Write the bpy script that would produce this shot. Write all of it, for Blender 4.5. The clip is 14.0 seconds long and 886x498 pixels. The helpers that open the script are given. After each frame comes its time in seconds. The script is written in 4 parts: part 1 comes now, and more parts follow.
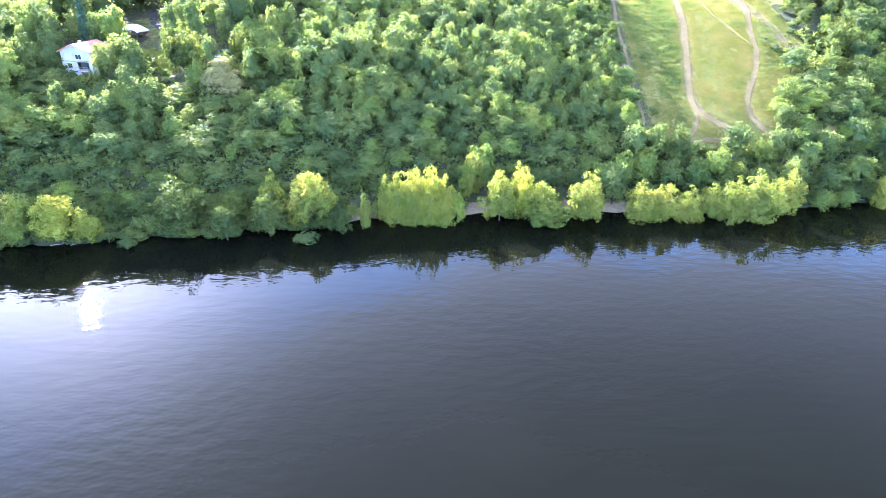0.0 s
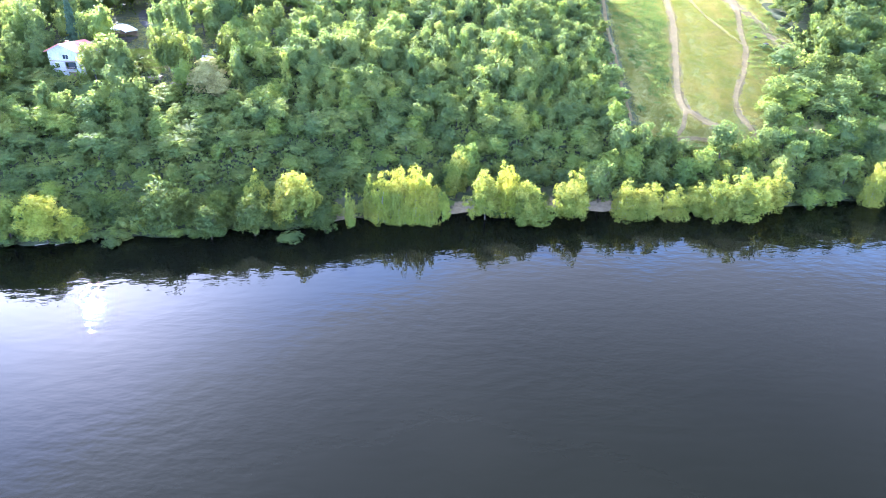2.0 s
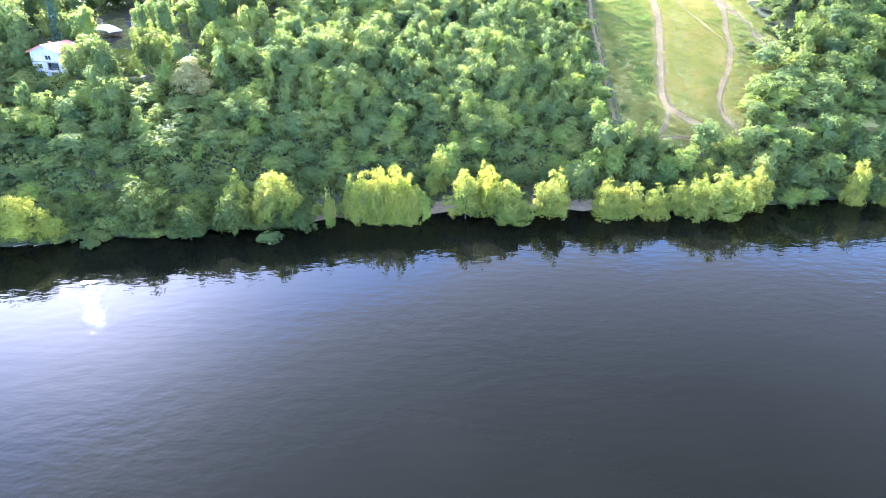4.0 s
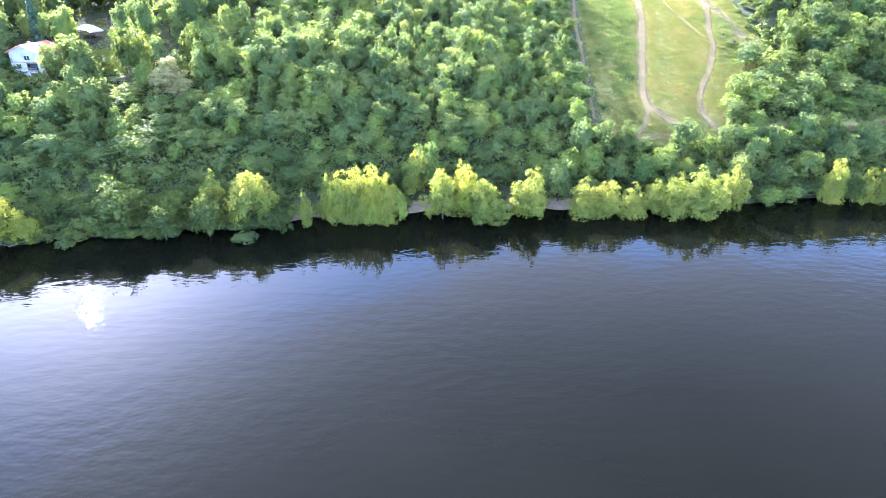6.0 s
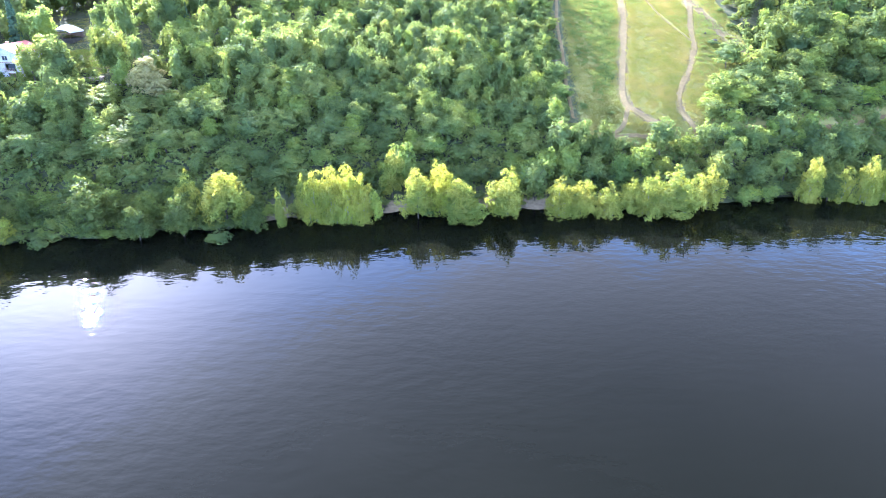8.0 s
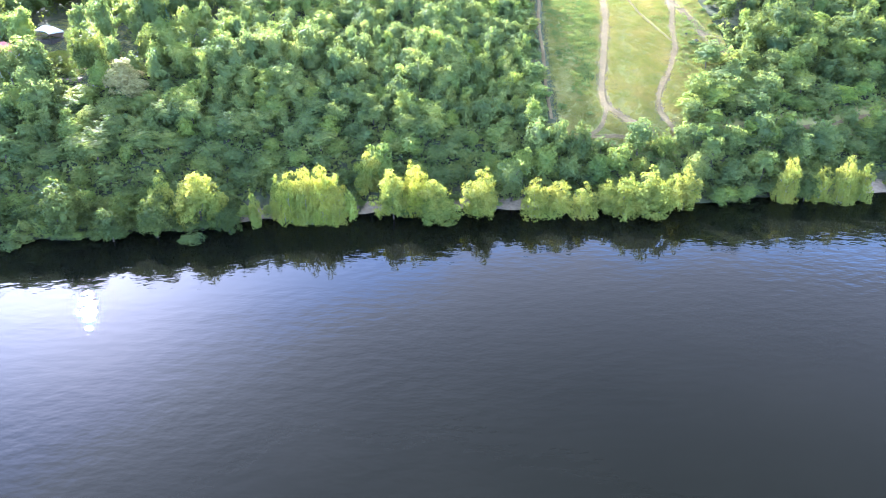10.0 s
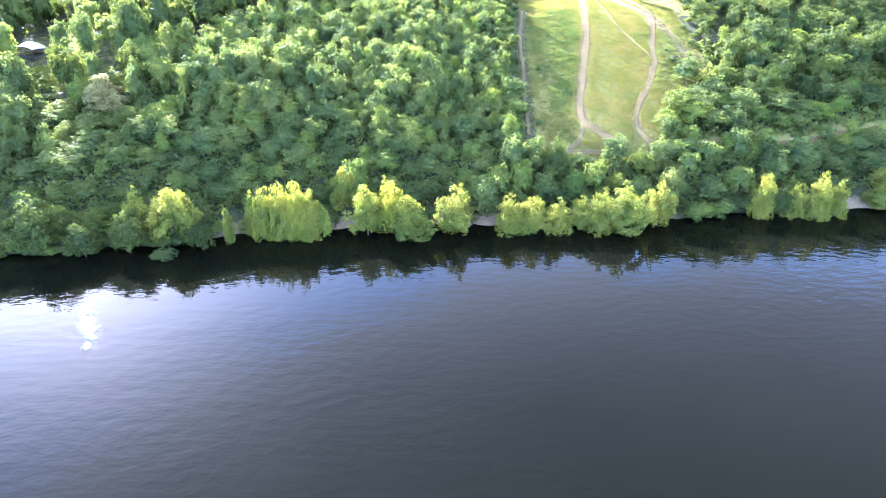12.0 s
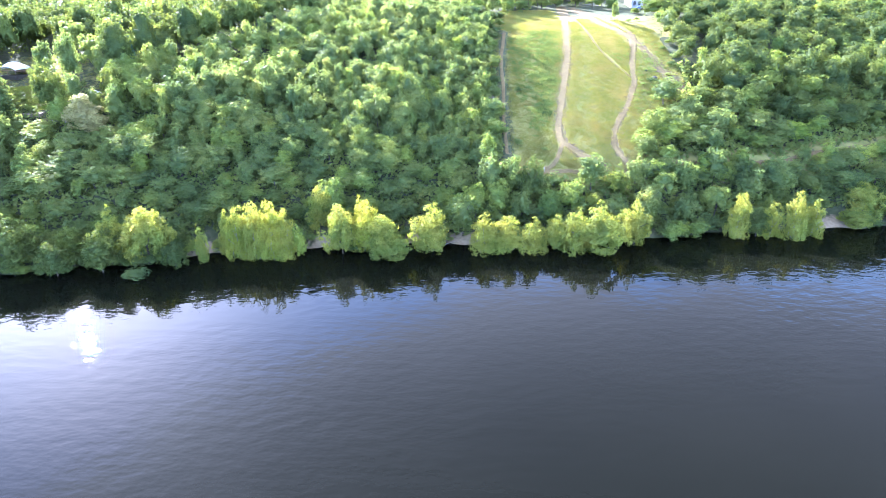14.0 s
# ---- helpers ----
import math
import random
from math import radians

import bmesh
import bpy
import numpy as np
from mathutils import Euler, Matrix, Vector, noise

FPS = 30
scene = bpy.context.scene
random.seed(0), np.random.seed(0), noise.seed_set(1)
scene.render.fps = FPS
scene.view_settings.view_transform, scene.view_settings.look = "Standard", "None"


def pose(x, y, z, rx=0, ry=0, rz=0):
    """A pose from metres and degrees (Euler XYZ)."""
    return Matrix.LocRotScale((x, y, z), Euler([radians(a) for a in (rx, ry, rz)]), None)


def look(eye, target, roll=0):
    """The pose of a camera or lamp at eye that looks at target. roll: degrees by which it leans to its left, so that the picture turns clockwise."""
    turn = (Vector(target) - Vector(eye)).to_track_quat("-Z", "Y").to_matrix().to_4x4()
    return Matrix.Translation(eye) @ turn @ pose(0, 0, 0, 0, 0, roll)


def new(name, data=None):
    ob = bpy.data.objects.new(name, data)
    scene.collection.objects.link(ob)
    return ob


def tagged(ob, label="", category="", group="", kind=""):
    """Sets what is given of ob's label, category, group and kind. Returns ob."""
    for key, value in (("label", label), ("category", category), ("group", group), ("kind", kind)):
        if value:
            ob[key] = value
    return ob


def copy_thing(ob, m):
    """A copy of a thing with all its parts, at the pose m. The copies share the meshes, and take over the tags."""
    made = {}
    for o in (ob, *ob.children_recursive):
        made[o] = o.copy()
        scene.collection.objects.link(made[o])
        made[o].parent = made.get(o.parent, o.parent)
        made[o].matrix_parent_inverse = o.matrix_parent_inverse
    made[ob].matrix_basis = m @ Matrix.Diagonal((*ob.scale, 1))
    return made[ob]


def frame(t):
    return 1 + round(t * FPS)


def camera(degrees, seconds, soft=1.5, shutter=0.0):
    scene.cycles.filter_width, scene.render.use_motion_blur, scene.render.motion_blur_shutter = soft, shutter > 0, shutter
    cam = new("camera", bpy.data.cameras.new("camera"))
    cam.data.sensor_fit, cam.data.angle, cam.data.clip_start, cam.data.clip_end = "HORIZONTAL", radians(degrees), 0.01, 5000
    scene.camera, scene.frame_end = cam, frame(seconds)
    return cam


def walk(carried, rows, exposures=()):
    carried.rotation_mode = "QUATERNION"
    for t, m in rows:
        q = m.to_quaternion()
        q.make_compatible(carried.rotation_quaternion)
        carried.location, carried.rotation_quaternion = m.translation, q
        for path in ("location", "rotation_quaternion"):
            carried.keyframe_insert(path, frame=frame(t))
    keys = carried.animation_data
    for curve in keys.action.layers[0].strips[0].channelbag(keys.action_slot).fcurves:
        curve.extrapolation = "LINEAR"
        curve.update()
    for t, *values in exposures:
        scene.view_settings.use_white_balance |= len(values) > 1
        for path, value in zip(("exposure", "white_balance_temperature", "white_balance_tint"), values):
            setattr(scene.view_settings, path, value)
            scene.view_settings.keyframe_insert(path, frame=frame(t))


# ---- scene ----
cam = camera(72.3, 14.0, soft=0.9)
METRES, EYE, TILT, LEAN, TURN = 44.0, 68.0, -26.0, 0.0, 0.0
ROWS = [
    (0.0, 0.0, 0.0, 0.0, 0.0, 0.0, -0.0),
    (0.5, 0.0221, -0.0006, 0.001, -0.0, -0.03, 0.02),
    (1.0, 0.0466, -0.0008, 0.0021, 0.03, -0.05, 0.03),
    (1.5, 0.0726, -0.0008, 0.0022, 0.07, -0.08, 0.06),
    (2.0, 0.0997, -0.0005, 0.0025, 0.09, -0.11, 0.09),
    (2.5, 0.129, 0.0006, 0.0017, 0.09, -0.11, 0.14),
    (3.0, 0.16, 0.0011, 0.0016, 0.11, -0.12, 0.18),
    (5.5, 0.3325, 0.0052, 0.0015, 0.1, -0.17, 0.39),
    (6.0, 0.3697, 0.0059, 0.0012, 0.09, -0.19, 0.42),
    (6.5, 0.4067, 0.0065, 0.0013, 0.08, -0.21, 0.44),
    (7.0, 0.4453, 0.0071, 0.0016, 0.08, -0.22, 0.47),
    (7.5, 0.4842, 0.0073, 0.0024, 0.07, -0.25, 0.49),
    (8.0, 0.522, 0.0078, 0.0027, 0.05, -0.25, 0.52),
    (10.5, 0.7142, 0.0142, 0.0076, -0.03, -0.22, 0.62),
    (11.0, 0.755, 0.0146, 0.0127, -0.03, 0.06, 0.6),
    (11.5, 0.7957, 0.0155, 0.0169, -0.03, 0.52, 0.58),
    (12.0, 0.8369, 0.0168, 0.0194, -0.03, 1.0, 0.55),
    (12.5, 0.8778, 0.0182, 0.0213, -0.03, 1.49, 0.55),
    (13.0, 0.9183, 0.0193, 0.0244, -0.03, 1.94, 0.52),
    (13.5, 0.9578, 0.0211, 0.0268, -0.05, 2.43, 0.51),
    (14.0, 0.9986, 0.0225, 0.0268, -0.03, 2.69, 0.51),
]
EXPOSURE = (4.22, 5000, 25)
walk(cam, [(t, pose(0, 0, EYE, TILT, LEAN, TURN) @ pose(METRES * x, METRES * y, METRES * z, 90 + pitch, roll, yaw)) for t, x, y, z, yaw, pitch, roll in ROWS],
     [(0.0, *EXPOSURE), (3.0, *EXPOSURE), (6.0, EXPOSURE[0] - 0.05, *EXPOSURE[1:]), (14.0, EXPOSURE[0] - 0.09, *EXPOSURE[1:])])

# ---- world, sun, exposure ----
SUN_EL, SUN_AZ = 27.0, -34.3          # degrees; azimuth from +Y towards +X
world = bpy.data.worlds.new("sky")
scene.world = world
world.use_nodes = True
wn, wl = world.node_tree.nodes, world.node_tree.links
sky = wn.new("ShaderNodeTexSky")
sky.sky_type, sky.sun_disc = "NISHITA", False
sky.sun_elevation, sky.sun_rotation = radians(SUN_EL), radians(SUN_AZ)
sky.air_density, sky.dust_density, sky.ozone_density = 1.0, 0.48, 1.4
# thin high cloud that greys the blue overhead
way = wn.new("ShaderNodeTexCoord").outputs["Generated"]
cloud = wn.new("ShaderNodeTexNoise")
cloud.inputs["Scale"].default_value, cloud.inputs["Detail"].default_value = 5.0, 6.0
wl.new(way, cloud.inputs["Vector"])
split = wn.new("ShaderNodeSeparateXYZ")
wl.new(way, split.inputs[0])
edge = wn.new("ShaderNodeMath")
edge.operation = "MULTIPLY_ADD"
edge.inputs[1].default_value = 0.14
wl.new(cloud.outputs["Fac"], edge.inputs[0])
wl.new(split.outputs["Z"], edge.inputs[2])
slant = wn.new("ShaderNodeMath")
slant.operation = "MULTIPLY_ADD"
slant.inputs[1].default_value = 0.2
wl.new(split.outputs["X"], slant.inputs[0])
wl.new(edge.outputs[0], slant.inputs[2])
veil = wn.new("ShaderNodeMapRange")
veil.inputs["From Min"].default_value, veil.inputs["From Max"].default_value, veil.inputs["To Max"].default_value = 0.53, 0.59, 0.93
wl.new(slant.outputs[0], veil.inputs["Value"])
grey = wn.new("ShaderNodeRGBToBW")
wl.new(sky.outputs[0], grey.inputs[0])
bank = wn.new("ShaderNodeMapRange")                       # made-up dimming of the eastern sky, to darken the water's reflection there
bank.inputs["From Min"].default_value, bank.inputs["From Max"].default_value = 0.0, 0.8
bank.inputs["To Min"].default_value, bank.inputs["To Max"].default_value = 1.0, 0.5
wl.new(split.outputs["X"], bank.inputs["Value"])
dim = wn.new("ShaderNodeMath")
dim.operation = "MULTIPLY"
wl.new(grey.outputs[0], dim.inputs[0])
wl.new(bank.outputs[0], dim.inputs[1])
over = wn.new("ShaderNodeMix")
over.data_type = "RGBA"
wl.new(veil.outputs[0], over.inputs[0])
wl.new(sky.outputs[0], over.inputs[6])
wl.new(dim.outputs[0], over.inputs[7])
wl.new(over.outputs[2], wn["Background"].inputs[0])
wn["Background"].inputs[1].default_value = 0.148
sun_data = bpy.data.lights.new("sun", "SUN")
sun_data.energy, sun_data.angle, sun_data.color = 4.0, radians(0.5), (1.0, 0.9, 0.72)
sun_ob = new("sun", sun_data)
sun_way = Vector((math.sin(radians(SUN_AZ)) * math.cos(radians(SUN_EL)), math.cos(radians(SUN_AZ)) * math.cos(radians(SUN_EL)), math.sin(radians(SUN_EL))))
sun_ob.matrix_basis = look(sun_way * 400, (0, 0, 0))


# ---- materials ----
def shader(name):
    m = bpy.data.materials.new(name)
    m.use_nodes = True
    return m, m.node_tree.nodes, m.node_tree.links, m.node_tree.nodes["Principled BSDF"]


def noise_ramp(nodes, links, scale, colours, detail=4.0, coords=None, rough=0.6):
    """A noise at 1/scale metres that runs through the colours."""
    tex = nodes.new("ShaderNodeTexNoise")
    tex.inputs["Scale"].default_value, tex.inputs["Detail"].default_value, tex.inputs["Roughness"].default_value = scale, detail, rough
    if coords is None:
        coords = nodes.new("ShaderNodeNewGeometry").outputs["Position"]
    links.new(coords, tex.inputs["Vector"])
    ramp = nodes.new("ShaderNodeValToRGB")
    els = ramp.color_ramp.elements
    while len(els) < len(colours):
        els.new(0.5)
    for i in range(len(colours)):
        els[i].position = 0.32 + 0.36 * i / max(1, len(colours) - 1)
    for i, c in enumerate(colours):
        els[i].color = (*c, 1)
    links.new(tex.outputs["Fac"], ramp.inputs["Fac"])
    return ramp.outputs["Color"], tex.outputs["Fac"]


def mixed(nodes, links, a, b, fac, mode="MIX"):
    mix = nodes.new("ShaderNodeMix")
    mix.data_type, mix.blend_type = "RGBA", mode
    for sock, v in ((mix.inputs[0], fac), (mix.inputs[6], a), (mix.inputs[7], b)):
        if hasattr(v, "links"):
            links.new(v, sock)
        else:
            sock.default_value = v if isinstance(v, (int, float)) else (*v, 1)
    return mix.outputs[2]


def bumped(nodes, links, bsdf, height, strength, distance):
    b = nodes.new("ShaderNodeBump")
    b.inputs["Strength"].default_value, b.inputs["Distance"].default_value = strength, distance
    links.new(height, b.inputs["Height"])
    links.new(b.outputs[0], bsdf.inputs["Normal"])


def plain(name, dark, light, scale=3.0, rough=0.7, metal=0.0, bump=0.02):
    """A rough surface with grain and broad wear between two colours."""
    m, n, l, b = shader(name)
    fine, h = noise_ramp(n, l, scale, (dark, light))
    broad, _ = noise_ramp(n, l, scale * 0.13, ((0.75, 0.75, 0.75), (1.1, 1.1, 1.1)))
    l.new(mixed(n, l, fine, broad, 1.0, "MULTIPLY"), b.inputs["Base Color"])
    b.inputs["Roughness"].default_value, b.inputs["Metallic"].default_value = rough, metal
    if rough > 0.7:
        b.inputs["Specular IOR Level"].default_value = 0.1
    if bump:
        bumped(n, l, b, h, 0.6, bump)
    return m


def leafy(name, dark, mid, light, through_colour, share=0.45, fine=1.0):
    """Leaves: varied green, a soft gloss, and sunlight that comes through them."""
    m, n, l, b = shader(name)
    tree_hue, _ = noise_ramp(n, l, 0.11, (dark, mid, light), detail=3.0)
    leaf_hue, _ = noise_ramp(n, l, 2.3, [tuple(1 + fine * q for q in c) for c in ((-0.22, -0.2, -0.16), (0, 0, 0), (0.15, 0.15, 0.1))], detail=2.0)
    info = n.new("ShaderNodeObjectInfo")
    tint = n.new("ShaderNodeAttribute")
    tint.attribute_name = "tint"
    both = n.new("ShaderNodeMath")
    both.operation = "ADD"
    l.new(info.outputs["Random"], both.inputs[0])
    l.new(tint.outputs["Fac"], both.inputs[1])
    turn_over = n.new("ShaderNodeMath")
    turn_over.operation = "FRACT"
    l.new(both.outputs[0], turn_over.inputs[0])
    own = n.new("ShaderNodeValToRGB")
    els = own.color_ramp.elements
    els[0].color, els[1].color = (0.72, 0.8, 0.86, 1), (1.2, 1.24, 0.92, 1)
    for at, c in ((0.3, (0.86, 0.92, 0.94, 1)), (0.65, (1.02, 1.03, 1.0, 1)), (0.88, (1.1, 1.13, 0.97, 1))):
        els.new(at).color = c
    l.new(turn_over.outputs[0], own.inputs["Fac"])
    c = mixed(n, l, mixed(n, l, tree_hue, leaf_hue, 1.0, "MULTIPLY"), own.outputs["Color"], 1.0, "MULTIPLY")
    l.new(c, b.inputs["Base Color"])
    b.inputs["Roughness"].default_value = 0.62
    b.inputs["Specular IOR Level"].default_value = 0.05
    t = n.new("ShaderNodeBsdfTranslucent")
    l.new(mixed(n, l, c, through_colour, 1.0, "MULTIPLY"), t.inputs["Color"])
    mix = n.new("ShaderNodeMixShader")
    mix.inputs[0].default_value = share
    l.new(b.outputs[0], mix.inputs[1])
    l.new(t.outputs[0], mix.inputs[2])
    l.new(mix.outputs[0], n["Material Output"].inputs["Surface"])
    return m


LEAF_FOREST = leafy("forest_leaf", (0.084, 0.117, 0.048), (0.121, 0.152, 0.053), (0.168, 0.19, 0.06), (1.6, 1.52, 0.78), 0.55)
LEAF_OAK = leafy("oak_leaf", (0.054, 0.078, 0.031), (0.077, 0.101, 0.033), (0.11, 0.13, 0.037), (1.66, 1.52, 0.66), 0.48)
LEAF_BANK = leafy("bank_leaf", (0.145, 0.182, 0.044), (0.184, 0.207, 0.048), (0.23, 0.231, 0.056), (1.7, 1.5, 0.6), 0.5)
LEAF_LIME = leafy("lime_leaf", (0.11, 0.152, 0.044), (0.145, 0.184, 0.048), (0.186, 0.215, 0.056), (1.62, 1.52, 0.68), 0.52)
LEAF_SPRUCE = leafy("spruce_needle", (0.05, 0.085, 0.055), (0.062, 0.1, 0.062), (0.075, 0.115, 0.07), (1.2, 1.2, 0.9), 0.3)
LEAF_DRY = leafy("dry_leaf", (0.27, 0.235, 0.105), (0.31, 0.275, 0.12), (0.33, 0.31, 0.125), (1.45, 1.35, 0.8), 0.5)
GRASS = leafy("grass_blade", (0.152, 0.163, 0.045), (0.195, 0.184, 0.052), (0.25, 0.204, 0.078), (1.4, 1.33, 0.7), 0.44, 0.2)
RANK = leafy("rank_weed_leaf", (0.05, 0.08, 0.028), (0.062, 0.092, 0.032), (0.075, 0.1, 0.036), (1.3, 1.3, 0.9), 0.3)
WEED = leafy("weed_leaf", (0.105, 0.14, 0.045), (0.135, 0.165, 0.05), (0.165, 0.185, 0.062), (1.6, 1.55, 0.85), 0.5)
BARK = plain("bark", (0.05, 0.042, 0.033), (0.1, 0.085, 0.068), 6.0, 0.9, bump=0.04)
BARK_PALE = plain("pale_bark", (0.2, 0.185, 0.155), (0.33, 0.31, 0.27), 5.0, 0.85, bump=0.03)
DIRT = plain("dry_dirt", (0.104, 0.078, 0.036), (0.158, 0.12, 0.057), 1.3, 0.95, bump=0.06)
WOOD_GREY = plain("weathered_wood", (0.18, 0.16, 0.13), (0.3, 0.27, 0.23), 8.0, 0.9)
PLASTER = plain("white_plaster", (0.29, 0.285, 0.27), (0.37, 0.365, 0.345), 2.0, 0.85, bump=0.01)
ROOF_RED = plain("red_roofing", (0.42, 0.13, 0.1), (0.58, 0.2, 0.15), 2.5, 0.6, bump=0.02)
ROOF_WHITE = plain("white_membrane", (0.72, 0.72, 0.7), (0.85, 0.85, 0.83), 1.0, 0.4, bump=0.01)
ROOF_GREY = plain("grey_roofing", (0.2, 0.2, 0.21), (0.32, 0.32, 0.33), 2.0, 0.55)
TRIM_BROWN = plain("brown_trim", (0.16, 0.1, 0.07), (0.24, 0.16, 0.11), 4.0, 0.7)
STEEL = plain("galvanised_steel", (0.4, 0.41, 0.42), (0.55, 0.56, 0.57), 6.0, 0.4, 0.8, 0.0)
PAVING = plain("pale_paving", (0.18, 0.145, 0.11), (0.25, 0.205, 0.155), 1.6, 0.9, bump=0.03)
ASPHALT = plain("old_asphalt", (0.03, 0.03, 0.033), (0.05, 0.05, 0.053), 2.2, 0.9, bump=0.02)
STONE = plain("boulder_stone", (0.045, 0.04, 0.034), (0.085, 0.076, 0.065), 2.0, 0.9, bump=0.05)
BRICK = plain("terracotta", (0.35, 0.16, 0.1), (0.5, 0.25, 0.16), 3.0, 0.8)

GLASS, gn, gl, gb = shader("dark_window_glass")
gb.inputs["Base Color"].default_value = (0.03, 0.035, 0.04, 1)
gb.inputs["Roughness"].default_value = 0.06


def ground_material():
    m, n, l, b = shader("ground_soil")
    floor_c, h1 = noise_ramp(n, l, 0.7, ((0.035, 0.045, 0.022), (0.05, 0.06, 0.03), (0.075, 0.07, 0.042)))
    grass_c, h2 = noise_ramp(n, l, 0.35, ((0.145, 0.15, 0.046), (0.18, 0.172, 0.054), (0.215, 0.186, 0.07)))
    sand_c, h3 = noise_ramp(n, l, 0.9, ((0.085, 0.064, 0.037), (0.115, 0.088, 0.052), (0.15, 0.116, 0.072)))
    beach_c, h4 = noise_ramp(n, l, 1.1, ((0.15, 0.12, 0.08), (0.19, 0.155, 0.105), (0.235, 0.195, 0.135)))
    cover = n.new("ShaderNodeAttribute")
    cover.attribute_name = "cover"
    parts = n.new("ShaderNodeSeparateColor")
    l.new(cover.outputs["Color"], parts.inputs[0])
    ragged = n.new("ShaderNodeTexNoise")
    ragged.inputs["Scale"].default_value, ragged.inputs["Detail"].default_value = 0.45, 6.0
    l.new(n.new("ShaderNodeNewGeometry").outputs["Position"], ragged.inputs["Vector"])

    def mask(channel):
        add = n.new("ShaderNodeMath")
        add.operation = "ADD"
        l.new(parts.outputs[channel], add.inputs[0])
        l.new(ragged.outputs["Fac"], add.inputs[1])
        step = n.new("ShaderNodeMapRange")
        step.inputs["From Min"].default_value, step.inputs["From Max"].default_value = 0.93, 1.1
        l.new(add.outputs[0], step.inputs["Value"])
        return step.outputs[0]
    c = mixed(n, l, floor_c, grass_c, mask(0))
    c = mixed(n, l, c, sand_c, mask(1))
    c = mixed(n, l, c, beach_c, mask(2))
    l.new(c, b.inputs["Base Color"])
    b.inputs["Roughness"].default_value, b.inputs["Specular IOR Level"].default_value = 0.95, 0.08
    bumped(n, l, b, h1, 0.8, 0.25)
    return m


def water_material():
    m, n, l, b = shader("river_water")
    murk, _ = noise_ramp(n, l, 0.02, ((0.002, 0.0024, 0.0016), (0.0028, 0.0032, 0.0022)), detail=2.0)
    l.new(murk, b.inputs["Base Color"])
    b.inputs["IOR"].default_value = 1.333
    b.inputs["Specular IOR Level"].default_value = 0.093
    b.inputs["Roughness"].default_value = 0.008
    pos = n.new("ShaderNodeNewGeometry").outputs["Position"]
    stretch = n.new("ShaderNodeMapping")
    stretch.inputs["Scale"].default_value, stretch.inputs["Rotation"].default_value = (0.6, 1.0, 1.0), (0, 0, radians(7))
    l.new(pos, stretch.inputs["Vector"])
    total = None
    for scale, amount in ((0.14, 0.45), (0.5, 0.42), (1.4, 0.17), (4.0, 0.02)):
        tex = n.new("ShaderNodeTexNoise")
        tex.inputs["Scale"].default_value, tex.inputs["Detail"].default_value = scale, 0.0
        l.new(stretch.outputs[0], tex.inputs["Vector"])
        mul = n.new("ShaderNodeMath")
        mul.operation = "MULTIPLY_ADD"
        l.new(tex.outputs["Fac"], mul.inputs[0])
        mul.inputs[1].default_value = amount
        if total is None:
            mul.inputs[2].default_value = 0.0
        else:
            l.new(total, mul.inputs[2])
        total = mul.outputs[0]
    gusts = n.new("ShaderNodeTexNoise")
    gusts.inputs["Scale"].default_value, gusts.inputs["Detail"].default_value = 0.018, 3.0
    l.new(stretch.outputs[0], gusts.inputs["Vector"])
    part_calm = n.new("ShaderNodeMapRange")
    part_calm.inputs["From Min"].default_value, part_calm.inputs["From Max"].default_value, part_calm.inputs["To Min"].default_value = 0.35, 0.65, 0.35
    l.new(gusts.outputs["Fac"], part_calm.inputs["Value"])
    ripple = n.new("ShaderNodeMath")
    ripple.operation = "MULTIPLY"
    l.new(total, ripple.inputs[0])
    l.new(part_calm.outputs[0], ripple.inputs[1])
    bumped(n, l, b, ripple.outputs[0], 1.0, WAVE)
    return m


WAVE = 0.1
GROUND = ground_material()
WATER = water_material()

# ---- the land: shoreline, hillside, glade ----
SHORE_X = [-400, -150, -100, -80, -55, -37, -26, -8, 10, 37, 52, 90, 117, 135, 160, 180, 260, 500]
SHORE_Y = [100, 134, 143, 146, 150, 154, 157, 160, 162, 164, 165.5, 166, 170, 172, 174, 176, 188, 220]
HILL_Y = [100, 134, 143, 146, 150, 154, 157, 160, 162, 163, 163.5, 164, 164.5, 166, 168, 170, 178, 205]
RISE_S = [-400, -40, 0, 6, 12, 20, 27, 33, 45, 60, 80, 95, 105, 130, 200, 400, 1000, 4000]
RISE_EAST = [-30, -6, 0, 1.6, 6.2, 13.2, 17.4, 20, 25, 31.4, 39.8, 46, 49.8, 55.5, 61, 68, 80, 90]
RISE_WEST = [-30, -6, 0, 1.6, 6, 13, 17, 19.6, 24.4, 30.6, 38, 41.5, 43, 45.5, 50, 62, 80, 90]


def smooth(v, a, b):
    k = np.clip((np.asarray(v, float) - a) / (b - a), 0, 1)
    return k * k * (3 - 2 * k)


def shore(x):
    return np.interp(x, SHORE_X, SHORE_Y) + 1.1 * np.sin(x * 0.21) + 0.6 * np.sin(x * 0.57 + 1)


